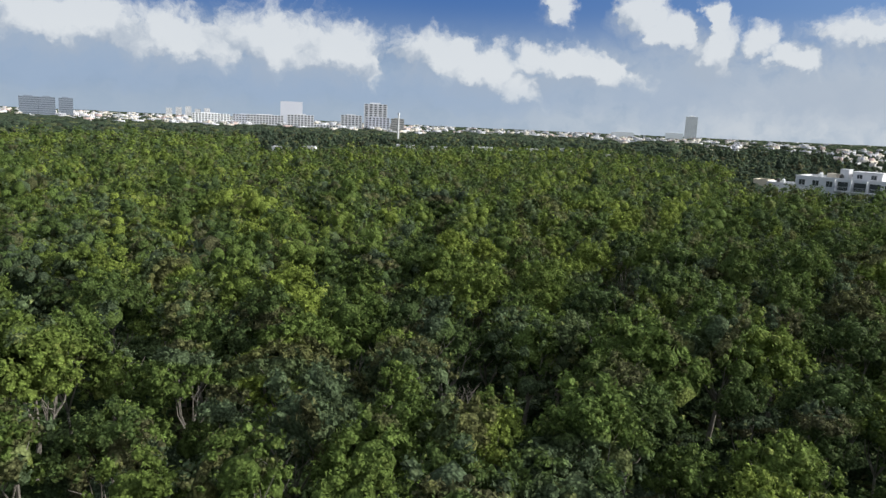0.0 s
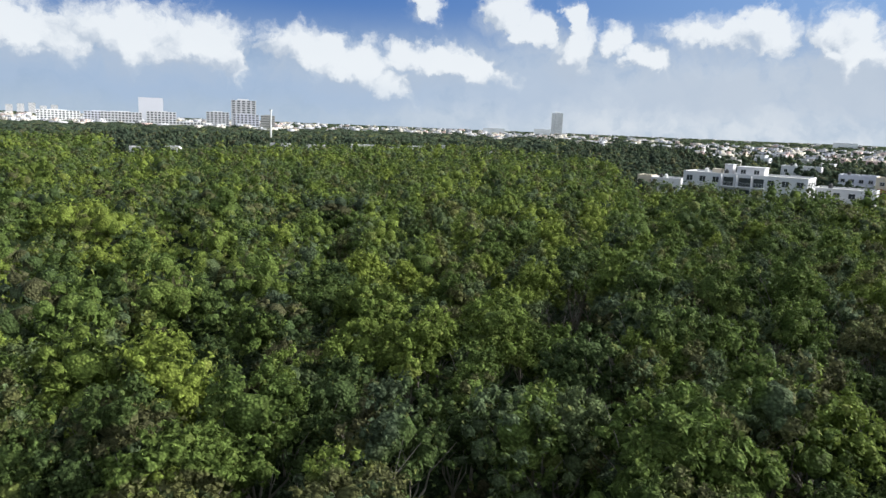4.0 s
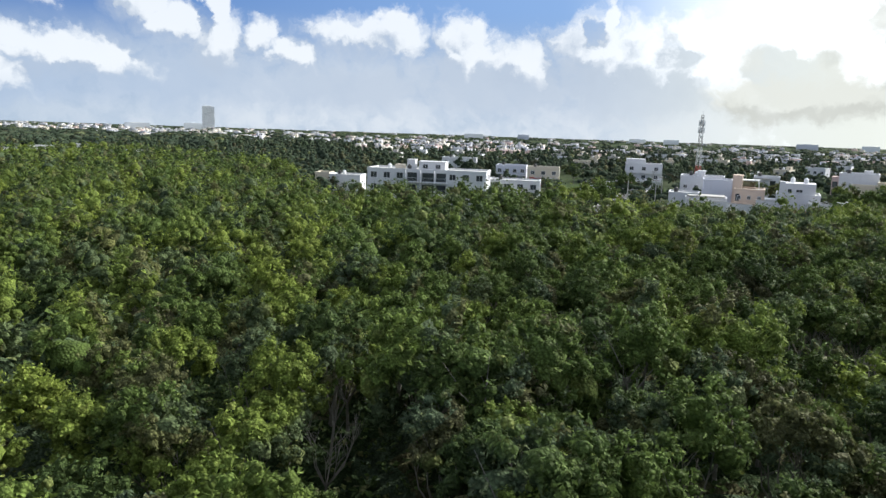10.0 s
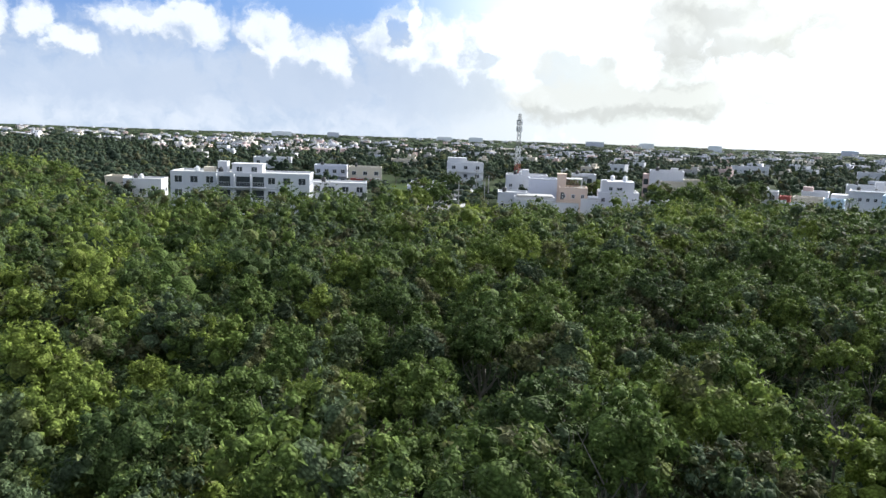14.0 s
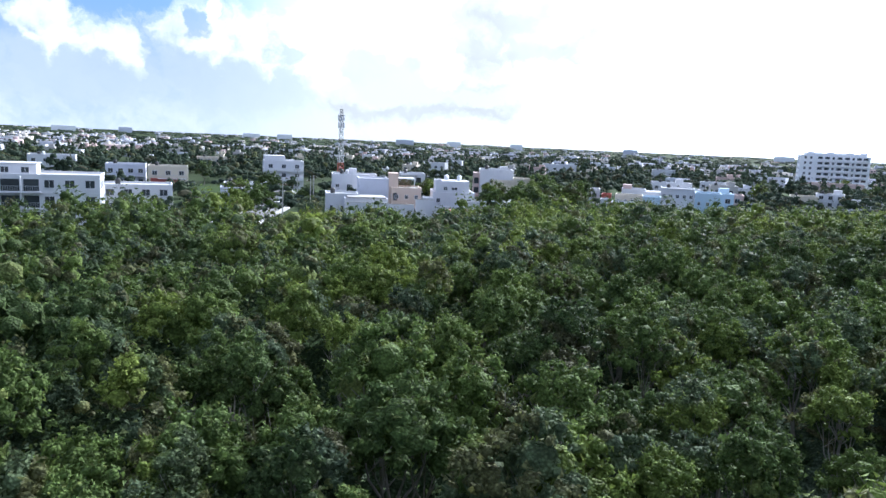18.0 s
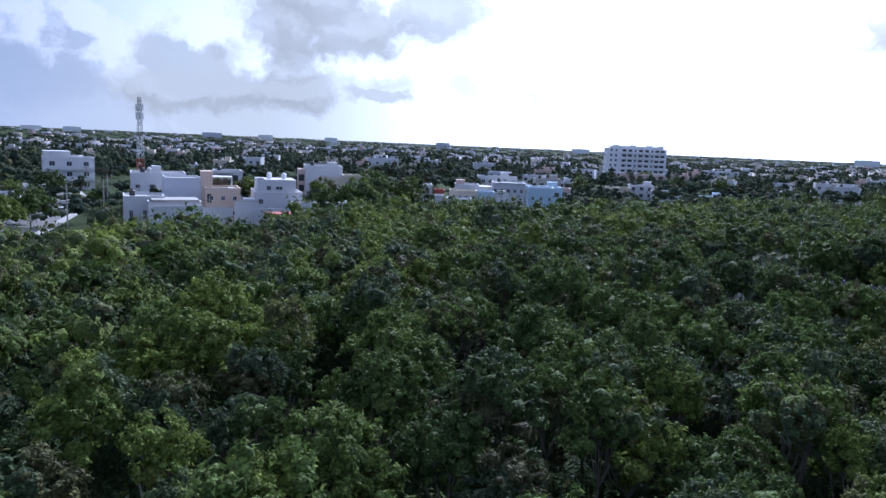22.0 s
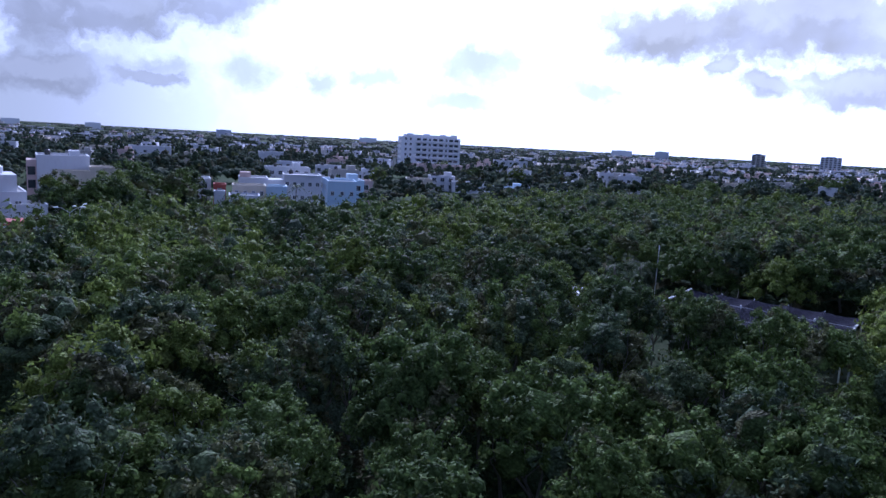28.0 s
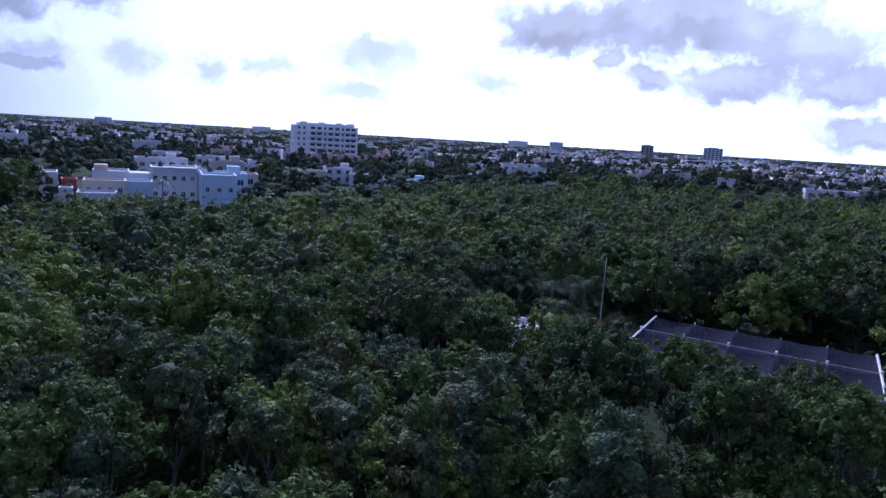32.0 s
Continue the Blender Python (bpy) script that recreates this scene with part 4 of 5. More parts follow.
blue_house = house(128.2, 175.0, 6.3, 8, 7.9, -50, BLUE, "pale blue two-storey house with a blank end wall", 2, 3, tanks=0, stair=False, size=(0.6, 0.8), skip=[(0, 0), (0, 1), (0, 2)])
house(185.0, 237, 14.0, 9, 6.6, -42, WHITE, "long white house with a columned upper floor", 2, 5)
house(178.0, 224, 9.0, 8, 5.2, -42, WHITE, "white house with small windows", 2, 2)
blue_house = house(147.5, 187.8, 9.6, 9, 6.8, -46, BLUE, "pale blue two-storey house with louvred windows", 2, 3)
house(188.0, 216.5, 9.0, 8, 7.0, -46, GREY, "unfinished grey concrete house", 2, 2)
arch = house(275, 322, 13.0, 10, 8.0, -44, WHITE, "white hall with tall narrow windows", 1, 5, size=(1.0, 3.4))
house(226, 201, 9.0, 8, 5.4, -56, WHITE, "white house with three square windows", 2, 3)
house(218, 206, 9.0, 8, 4.3, -56, CREAM, "low cream house with three windows", 1, 3)
house(226, 190, 12.0, 8, 4.0, -58, WHITE, "low white house with a long flat roof", 1, 4)
house(224, 174, 14.0, 7, 3.4, -60, BLUE, "low pale blue house among trees", 1, 4)
house(223, 160, 9.0, 7, 3.5, -64, WHITE, "small white house at the wood's edge", 1, 2)
pink = house(283, 232, 20.0, 10, 7.2, -56, PINK, "faded pink building with a long front", 2, 5)
house(340, 166, 17.0, 12, 7.0, -68, WHITE, "white building with blue trimmed roof structures", 2, 5, tanks=3)
house(417, 214, 20.0, 12, 8.0, -66, CREAM, "cream house with balconies on its upper floor", 2, 5)
house(394, 243, 20.0, 12, 8.4, -64, WHITE, "white house with stepped roofs", 3, 5, tanks=3)
house(240, 368, 19.0, 11, 8.0, -38, WHITE, "white house with stepped flat roofs", 2, 4, tanks=2)
house(224, 386, 14.0, 9, 7.0, -36, CREAM, "cream house among dark trees", 2, 4)
house(300, 43, 17.0, 10, 6.6, -92, WHITE, "white two-storey house with a garden wall", 2, 5, tanks=2)
house(384, 97, 12.0, 9, 6.5, -86, GREY, "grey concrete house with a roof terrace", 2, 3)
house(378, 69, 22.0, 9, 4.0, -86, CREAM, "long low cream house with many windows", 1, 6)
house(-13, 358, 16.0, 10, 7.0, -6, WHITE, "white house in front of the dense quarter", 2, 4, tanks=2)
house(55, 397, 15.0, 10, 6.2, -12, CREAM, "cream house with two floors", 2, 4)


# ---------------------------------------------------------------- the broad white block of flats
def flats():
    top = tagged(new("block_of_flats"), "broad white eight-storey block of flats with dark balconies", "apartment block")
    top.matrix_world = pose(335.5, 265.8, 0, 0, 0, -52)
    w, d, h, n = 32.0, 15.0, 19.3, 7
    TAKEN.append((338, 266, 24))
    part("wall", boxes((-w / 2, w / 2, 0, d, 0, h), (-w / 2 + 2.5, w / 2 - 1.5, 2, d - 2, h, h + 1.3)), FRESH, top)
    part("roof", boxes((-w / 2 + 0.3, w / 2 - 0.3, 0.3, d - 0.3, h + 0.004, h + 0.06)), ROOF, top)
    for s in range(n):
        z = s * h / n
        for b, (x0, x1) in enumerate(((-8.6, -1.6), (0.2, 7.4), (9.2, 15.4))):
            bay = part("balcony", boxes((x0, x1, -1.5, 0, z + 0.02, z + 0.2), (x0, x1, -1.5, -1.4, z + 0.2, z + 1.0)), FRESH, top)
            for q in (0.27, 0.73):
                xm = x0 + (x1 - x0) * q
                part("balcony_door", boxes((xm - 1.05, xm + 1.05, -0.06, 0.01, z + 0.24, z + 2.2)), GLASS, bay)
            part("rail", boxes((x0, x1, -1.5, -1.45, z + 1.1, z + 1.18)), METAL, bay)
        for x in (-13.6, -11.0, 8.3, -0.7):
            window(top, x, 0, z + 1.0, 0.9, 1.2)
        for y in (3, 7.5, 12):
            window(top, -w / 2, y, z + 1.0, 1.3, 1.2, -90)
            window(top, w / 2, y, z + 1.0, 1.3, 1.2, 90)
    for x in (-12, -3, 6, 12):
        part("roof_cabin", boxes((x, x + 3, 5, 9, h + 1.304, h + 1.9)), FRESH, top)
    part("red_base", boxes((-13, 4, -6, -2.0, 0, 5.5)), PINK, top, "faded pink entrance wing")


flats()


# ---------------------------------------------------------------- radio mast
def mast():
    top = tagged(new("radio_mast"), "red and white lattice radio mast with panel antennas", "mast")
    top.matrix_world = pose(69.3, 276.4, 0)
    h, steps = 27.2, 17

    def half(z):
        return 0.95 - 0.62 * z / h

    for k in range(steps):
        z0, z1 = k * h / steps, (k + 1) * h / steps
        a, b = half(z0), half(z1)
        rods = []
        for i in range(4):
            s, t = ((-1, -1), (1, -1), (1, 1), (-1, 1))[i], ((1, -1), (1, 1), (-1, 1), (-1, -1))[i]
            rods.append(((s[0] * a, s[1] * a, z0), (s[0] * b, s[1] * b, z1), 0.075, 0.075))
            rods.append(((s[0] * a, s[1] * a, z0), (t[0] * b, t[1] * b, z1), 0.035, 0.035))
            rods.append(((s[0] * b, s[1] * b, z1), (t[0] * b, t[1] * b, z1), 0.035, 0.035))
        part("mast_section", tubes(*rods, sides=4), RED if 2 <= k <= 5 else (PAINT if k < 10 else DARK_METAL), top)
    for lvl, z in ((0, 21.6), (1, 24.0)):
        part("antenna_ring", tubes(*[((0.9 * math.cos(a), 0.9 * math.sin(a), z), (0.9 * math.cos(a + 1.0472), 0.9 * math.sin(a + 1.0472), z), 0.04, 0.04) for a in np.arange(6) * 1.0472], sides=4), METAL, top)
        for a in np.arange(6) * 1.0472:
            p = part("antenna", boxes((-0.16, 0.16, -0.08, 0.08, -0.2, 1.7)), METAL, top)
            p.matrix_basis = pose(1.0 * math.cos(a), 1.0 * math.sin(a), z - 0.4, 0, 0, math.degrees(a) + 90)
    part("dish", tubes(((0, -0.55, 19.8), (0, -0.85, 19.8), 0.5, 0.4), sides=12), PAINT, top)
    part("whip", tubes(((0, 0, h), (0, 0, h + 1.6), 0.04, 0.015), sides=4), METAL, top)


mast()


# ---------------------------------------------------------------- high blocks on the skyline
def high_block(name, x, y, w, d, h, turn, wall, label, floors, bays, ribbon=False, cap=True):
    """A high building: shaft, roof cabin and floor by floor its windows or glass bands."""
    TAKEN.append((x, y, w))
    top = tagged(new(name), label, "high-rise")
    top.matrix_world = pose(x, y, 0, 0, 0, turn)
    part("wall", boxes((-w / 2, w / 2, 0, d, 0, h)), wall, top)
    if cap:
        part("roof_cabin", boxes((-w * 0.25, w * 0.2, d * 0.2, d * 0.7, h, h + h * 0.05)), wall, top)
    rise = h / floors
    for s in range(floors):
        z = s * rise
        if ribbon:
            part("window_band", boxes((-w / 2 - 0.1, w / 2 + 0.1, -0.25, d * 0.9, z + rise * 0.45, z + rise * 0.64)), GLASS, top)
        else:
            for b in range(bays):
                p = new("window", shared(("window", "plain", round(w / bays, 2), round(rise, 2)), lambda: boxes((-w / bays * 0.3, w / bays * 0.3, -0.2, 0.1, rise * 0.25, rise * 0.8)), GLASS))
                p.parent = top
                p.matrix_basis = pose(-w / 2 + (b + 0.5) * w / bays, 0, z)
    return top


high_block("residential_tower", -1074, 3228, 52, 48, 98, 18, FRESH, "slim round-shouldered tower with banded floors far off", 20, 1, True)
for gx, gy, gw in ((-1297, 536, 29), (-1286, 561, 25), (-1274, 587, 22)):
    high_block("office_block", gx, gy, gw, 22, 33, 66, SLATE, "glazed office block with dark window bands", 9, 1, True)
high_block("round_hall", -1295, 1106, 50, 45, 53, 50, LILAC, "broad bluish grey block rising over white hotels", 9, 0, False, False)
tall = high_block("apartment_tower", -1024, 1100, 48, 25, 52, 43, WHITE, "white apartment tower with a grid of windows", 12, 5)
high_block("apartment_block", -919, 924, 38, 22, 26, 44, WHITE, "white apartment block beside a tower", 7, 6)
high_block("apartment_block", -912, 985, 46, 22, 24, 43, LILAC, "pale apartment block with a row of windows", 6, 7)
high_block("office_block", -792, 905, 22, 16, 23, 41, GREY, "grey office block at the wood's far edge", 6, 1, True)
high_block("hotel_block", -1074, 738, 62, 20, 18, 55, FRESH, "long white hotel block with rows of windows", 5, 12)
high_block("hotel_block", -1045, 790, 46, 20, 19, 53, LILAC, "long pale hotel block", 5, 9)
high_block("hotel_block", -980, 780, 60, 20, 19.5, 51, WHITE, "long white hotel block", 5, 12)
high_block("hotel_block", -905, 792, 43, 20, 22, 49, WHITE, "white hotel block with a dark top floor", 6, 8)
high_block("hotel_block", -860, 800, 50, 18, 8, 47, WHITE, "low white hotel wing", 2, 10)
for k in range(5):
    high_block("seaside_tower", -2990 + 24 * k, 1835 + 34 * k, 26, 20, 34 + 5 * (k % 3), 58, WHITE, "pale tower on the far shore", 9, 2, True, False)
high_block("office_block", 1504, 177, 24, 18, 25, -87, GREY, "grey block on the skyline with a crane beside it", 7, 3)
high_block("office_block", 1407, 55, 33, 18, 26, -91, WHITE, "white block with a stepped top on the skyline", 7, 5)
for i, (a, dist, w, h) in enumerate(((2, 2600, 70, 22), (6, 2500, 40, 26), (15, 2700, 60, 22), (17.5, 2500, 50, 24), (27, 2400, 60, 24), (31, 2600, 50, 24), (36, 2300, 40, 24), (45, 2600, 50, 23), (56, 2500, 60, 22), (76, 2200, 60, 26), (79, 2200, 40, 30), (-20, 2600, 60, 30), (-24, 2300, 70, 24))):
    # pale walls: haze over the far blocks put into their colour
    high_block("skyline_block", dist * math.sin(radians(a)), 60 + dist * math.cos(radians(a)), w, 25, h * 0.72, -a, (FRESH, LILAC, FRESH)[i % 3], "low broad block on the far skyline", 4, 0, False, True)

# pole with a small kiosk at the far side of the wood
pole = tagged(new("lamp_pole"), "slim white pole standing above the treetops", "pole")
pole.matrix_world = pose(-298, 341, 0)
part("shaft", tubes(((0, 0, 0), (0, 0, 22.6), 0.55, 0.45), sides=8), PAINT, pole)
part("head", tubes(((0, 0, 22.6), (0, 0, 23.6), 0.9, 0.7), sides=8), METAL, pole)

# ---------------------------------------------------------------- the quarters behind: town houses
tr = random.Random(21)
TOWN = "flat-roofed town houses behind the wood"


def free_place(x, y, reach):
    if any((x - a) ** 2 + (y - b) ** 2 < (r + reach) ** 2 for a, b, r in TAKEN):
        return False
    TAKEN.append((x, y, reach))
    return True


WALLS = [WHITE, WHITE, CREAM, LILAC, PINK, WHITE, GREY, WHITE]
KINDS = ["white flat-roofed town house with dark windows", "white two-storey town house with roof tank", "cream flat-roofed town house", "pale lilac-grey town house", "faded pink town house",
         "low white town house", "bare concrete town house", "white town house with a roof cabin"]
models = []
for k in range(8):
    w, d, h = tr.uniform(6, 10), tr.uniform(6, 9), (3.6, 6.4, 6.6, 6.2, 6.8, 3.8, 6.3, 7.4)[k]
    models.append(block("town_house", 260 + 9 * k, 330, w, d, h, 0, WALLS[k], KINDS[k], "house", 1 if h < 5 else 2, 2 + k % 2, 0, TOWN, tanks=k % 3, stair=k % 2 == 0))
    TAKEN.pop()
quarters = [(-9, 4, 360, 650, 36), (2, 24, 330, 620, 36), (20, 46, 300, 600, 36), (46, 76, 290, 540, 40), (76, 104, 320, 600, 58)]
used = [False] * 8
for a0, a1, d0, d1, count in quarters:
    made, tries = 0, 0
    while made < count and tries < 4000:
        tries += 1
        a, dist = radians(tr.uniform(a0, a1)), math.sqrt(tr.uniform(d0 * d0, d1 * d1))
        x, y = -5 + dist * math.sin(a), 60 + dist * math.cos(a)
        k = tr.randrange(8)
        if not free_place(x, y, 6.5):
            continue
        m = pose(x, y, 0, 0, 0, -math.degrees(a) + tr.choice((-14, 6, 76)) + tr.uniform(-4, 4))
        if used[k]:
            copy_thing(models[k], m)
        else:
            models[k].matrix_world, used[k] = m, True
        made += 1


def far_town(name, zones, label):
    """Houses too far off to pick apart: blocks with parapets and dark openings, in one mesh each."""
    hv, hf, gv, gf = [], [], [], []

    def put(v, f, x, y, c, s, box):
        x0, x1, y0, y1, z0, z1 = box
        n = len(v)
        for px, py, pz in ((x0, y0, z0), (x1, y0, z0), (x1, y1, z0), (x0, y1, z0), (x0, y0, z1), (x1, y0, z1), (x1, y1, z1), (x0, y1, z1)):
            v.append((x + c * px - s * py, y + s * px + c * py, pz))
        f.extend([(n + a, n + b, n + e, n + g) for a, b, e, g in ((4, 5, 6, 7), (0, 1, 5, 4), (1, 2, 6, 5), (2, 3, 7, 6), (3, 0, 4, 7))])

    for a0, a1, d0, d1, count in zones:
        for _ in range(count):
            a, dist = tr.uniform(a0, a1), d0 * (d1 / d0) ** tr.random()
            x, y = -5 + dist * math.sin(radians(a)), 60 + dist * math.cos(radians(a))
            t = radians(-a + tr.choice((-14, 6, 20)))
            c, s = math.cos(t), math.sin(t)
            w, d, h = tr.uniform(5, 11) * (1 + dist / 4000), tr.uniform(6, 10), tr.choice((3.4, 3.8, 4.2, 6.0, 6.4, 6.8))
            put(hv, hf, x, y, c, s, (-w / 2, w / 2, 0, d, 0, h))
            if tr.random() < 0.6:
                cx = tr.uniform(-w * 0.4, w * 0.2)
                put(hv, hf, x, y, c, s, (cx, cx + w * 0.25, d * 0.3, d * 0.6, h, h + 1.8))
            for z in ([1.0] if h < 5 else [1.0, 4.1]):
                for b in range(3):
                    if tr.random() < 0.8:
                        xx = -w / 2 + (b + 0.5) * w / 3
                        put(gv, gf, x, y, c, s, (xx - 0.8, xx + 0.8, -0.12, 0.05, z, z + 1.4))
    walls = tagged(new(name, array_mesh(name, np.array(hv), np.array(hf), MANY)), label, "town", kind="stuff")
    glass = new("glazing", array_mesh("glazing", np.array(gv), np.array(gf), GLASS))
    glass.parent = walls


far_town("far_town", [(-9, 6, 480, 1300, 240), (4, 26, 560, 1600, 130), (24, 48, 560, 1600, 100), (46, 78, 480, 1600, 140), (76, 106, 560, 1800, 420), (-25, -9, 850, 2300, 150), (-70, -25, 1100, 3400, 170), (-76, -22, 1250, 3800, 480), (-70, -40, 820, 1400, 90), (22, 104, 420, 900, 110), (-20, 106, 1500, 4300, 280)],
         "distant white and pinkish flat-roofed houses among trees")


# ---------------------------------------------------------------- trees between and beyond the houses
def town_trees(name, zones, kinds, label, seed, grow=0.0, mat=None):
    r = np.random.default_rng(seed)
    pts = []
    for a0, a1, d0, d1, count in zones:
        a, dist = np.radians(r.uniform(a0, a1, count)), d0 * (d1 / d0) ** r.random(count)
        pts.append(np.c_[-5 + dist * np.sin(a), 60 + dist * np.cos(a), dist])
    p = np.concatenate(pts)
    north = np.interp(p[:, 0], NORTH[:, 0], NORTH[:, 1])
    p = p[(p[:, 1] > north + 3) | (p[:, 0] > 470) | ((p[:, 0] < -225) & (p[:, 1] > -0.74 * p[:, 0])) | (p[:, 0] < -332)]
    took = np.array(TAKEN)
    clear = np.array([((q[0] - took[:, 0]) ** 2 + (q[1] - took[:, 1]) ** 2 > (took[:, 2] * 0.75 + 2) ** 2).all() for q in p])
    p = p[clear]
    n = len(p)
    size = r.uniform(0.9, 1.85, n) * (1 + grow * p[:, 2])
    which = r.integers(0, len(kinds), n)
    tall = r.uniform(0.75, 1.15, n)
    verts, faces, tones, count = [], [], [], 0
    for k, (kv, kf, ks) in enumerate(kinds):
        q, s, t = p[which == k], size[which == k], tall[which == k]
        a = r.uniform(0, 6.28, len(q))
        c, e = np.cos(a) * s, np.sin(a) * s
        v = np.empty((len(q), len(kv), 3))
        v[:, :, 0] = q[:, 0:1] + c[:, None] * kv[:, 0] - e[:, None] * kv[:, 1]
        v[:, :, 1] = q[:, 1:2] + e[:, None] * kv[:, 0] + c[:, None] * kv[:, 1]
        west = q[:, 0] < -0.4 * q[:, 1]
        t = t * np.interp(q[:, 2], (180, 260, 400), (0.6, 0.85, 1.05)) * np.where(west, np.interp(q[:, 2], (400, 700, 1200), (1.0, 0.72, 0.52)), np.interp(q[:, 2], (400, 900, 1500, 3000), (1.0, 0.85, 0.7, 0.6)))
        v[:, :, 2] = (3.9 * t)[:, None] + np.minimum(s, 1.5)[:, None] * t[:, None] * kv[:, 2] * 1.2
        verts.append(v.reshape(-1, 3))
        faces.append((kf[None] + (np.arange(len(q)) * len(kv))[:, None, None] + count).reshape(-1, 3))
        tones.append(np.repeat(r.random(len(q)), len(kv)))
        count += len(q) * len(kv)
    me = array_mesh(name, np.concatenate(verts), np.concatenate(faces), mat or LEAF_HAZED, np.concatenate(tones))
    return tagged(new(name, me), label, "trees", kind="stuff")


TOWN_TREE = [crown(500 + i, 3, 5, 14, 0.5, 1.05, 0.7) for i in range(4)]
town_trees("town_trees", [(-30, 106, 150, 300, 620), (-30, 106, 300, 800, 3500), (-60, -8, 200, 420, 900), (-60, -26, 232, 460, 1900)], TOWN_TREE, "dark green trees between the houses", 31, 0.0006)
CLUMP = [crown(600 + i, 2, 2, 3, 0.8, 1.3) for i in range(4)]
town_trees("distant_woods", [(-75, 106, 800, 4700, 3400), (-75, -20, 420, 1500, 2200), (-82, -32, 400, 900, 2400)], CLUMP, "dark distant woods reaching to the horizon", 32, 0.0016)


# ---------------------------------------------------------------- shade nets in the clearing
def shade_house():
    top = tagged(new("shade_house"), "nursery shade house of black netting on white posts", "shade house")
    z, bays = 4.7, 5

    def spot(u, v, drop=0.0):
        """A place of the roof: u 0 to 2 across the three rows of posts, v 0 to 5 along them."""
        front = Vector((62.2 - 3.5 * v / bays, 94.6 - 14.2 * v / bays, z - drop))
        middle = Vector((67.3 - 3.0 * v / bays, 93.8 - 14.4 * v / bays, z - drop))
        rear = Vector((72.0 - 2.8 * v / bays, 93.0 - 14.4 * v / bays, z - drop))
        return front.lerp(middle, u) if u <= 1 else middle.lerp(rear, u - 1)

    for u in range(3):
        for v in range(bays + 1):
            p = spot(u, v)
            part("post", tubes(((p.x, p.y, 0), (p.x, p.y, z + 0.1), 0.07, 0.06), sides=6), PAINT, top)
            if u < 2:
                part("post_cap", tubes(((p.x, p.y, z + 0.1), (p.x, p.y, z + 0.3), 0.11, 0.09), sides=6), PAINT, top)
    for i in range(2):
        for j in range(bays):
            bm = bmesh.new()
            n = 7
            grid = [[bm.verts.new(spot(i + a / n, j + b / n, 0.45 * math.sin(math.pi * a / n) * math.sin(math.pi * b / n) + (0.35 * math.sin(math.pi * b / n) if i == 0 and a == 0 else 0.1 * math.sin(math.pi * b / n))))
                     for b in range(n + 1)] for a in range(n + 1)]
            for a in range(n):
                for b in range(n):
                    bm.faces.new((grid[a][b], grid[a + 1][b], grid[a + 1][b + 1], grid[a][b + 1]))
            part("net", bm, NET, top)
    for u in range(2):
        a, b = spot(u, 0), spot(u, bays)
        part("wire", tubes(((a.x, a.y, z + 0.12), (b.x, b.y, z + 0.12), 0.018, 0.018), sides=4), PAINT, top)
    for v in (0, bays):
        a, b = spot(0, v), spot(2, v)
        part("end_pipe", tubes(((a.x, a.y, z + 0.08), (b.x, b.y, z + 0.08), 0.08, 0.08), sides=5), PAINT, top)
    part("stay", tubes(((62.2, 94.6, z), (60.9, 95.6, 4.2), 0.07, 0.07), sides=5), PAINT, top)


shade_house()
shed = block("shed", 66.6, 100.9, 3.4, 3.4, 3.9, -62, WHITE, "small white shed beside the shade nets", "shed", 1, 1, 1, size=(0.9, 0.9), tanks=0, stair=False)


# ---------------------------------------------------------------- palms and large trees
def palm(x, y, h, seed):
    r = random.Random(seed)
    top = tagged(new("palm_tree"), "palm tree with arching feathery fronds", "palm", "palms")
    top.matrix_world = pose(x, y, 0, 0, 0, r.uniform(0, 360))
    part("trunk", tubes(((0, 0, 0), (0.15, 0, h * 0.5), 0.17, 0.13), ((0.15, 0, h * 0.5), (0.2, 0.1, h), 0.13, 0.10), sides=7), BARK, top)
    for k in range(13):
        a, rise, length = k * 2.39996, r.uniform(0.1, 1.1), r.uniform(1.8, 2.5)
        bm = bmesh.new()
        spine = []
        for s in range(8):
            u = s / 7
            d = length * u
            spine.append(Vector((0.2 + d * math.cos(a), 0.1 + d * math.sin(a), h + rise * d * 0.7 - 0.36 * d * d)))
        side = Vector((-math.sin(a), math.cos(a), 0))
        for s in range(7):
            for t in range(3):
                base = spine[s].lerp(spine[s + 1], t / 3)
                for g in (-1, 1):
                    reach = 0.62 * (1 - 0.75 * abs((s + t / 3) / 7 - 0.4))
                    tip = base + side * g * reach + (spine[s + 1] - spine[s]) * 0.9 + Vector((0, 0, -0.2))
                    w = (spine[s + 1] - spine[s]) * 0.14
                    bm.faces.new([bm.verts.new(q) for q in (base, base + w, tip)])
        part("frond", bm, PALM, top)
    return top


palm(78.6, 99.2, 5.6, 1)
palm(79.8, 102.5, 4.8, 2)
palm(75.5, 101.0, 4.2, 3)
palm(72.8, 98.6, 3.6, 4)
palm(121.0, 182.0, 6.6, 5)
staff = tagged(new("flagpole"), "thin white pole standing beside the palms", "pole")
staff.matrix_world = pose(80.6, 98.0, 0)
part("shaft", tubes(((0, 0, 0), (0.25, 0, 7.4), 0.06, 0.04), sides=6), PAINT, staff)
part("finial", tubes(((0.25, 0, 7.4), (0.25, 0, 7.55), 0.07, 0.05), sides=6), METAL, staff)

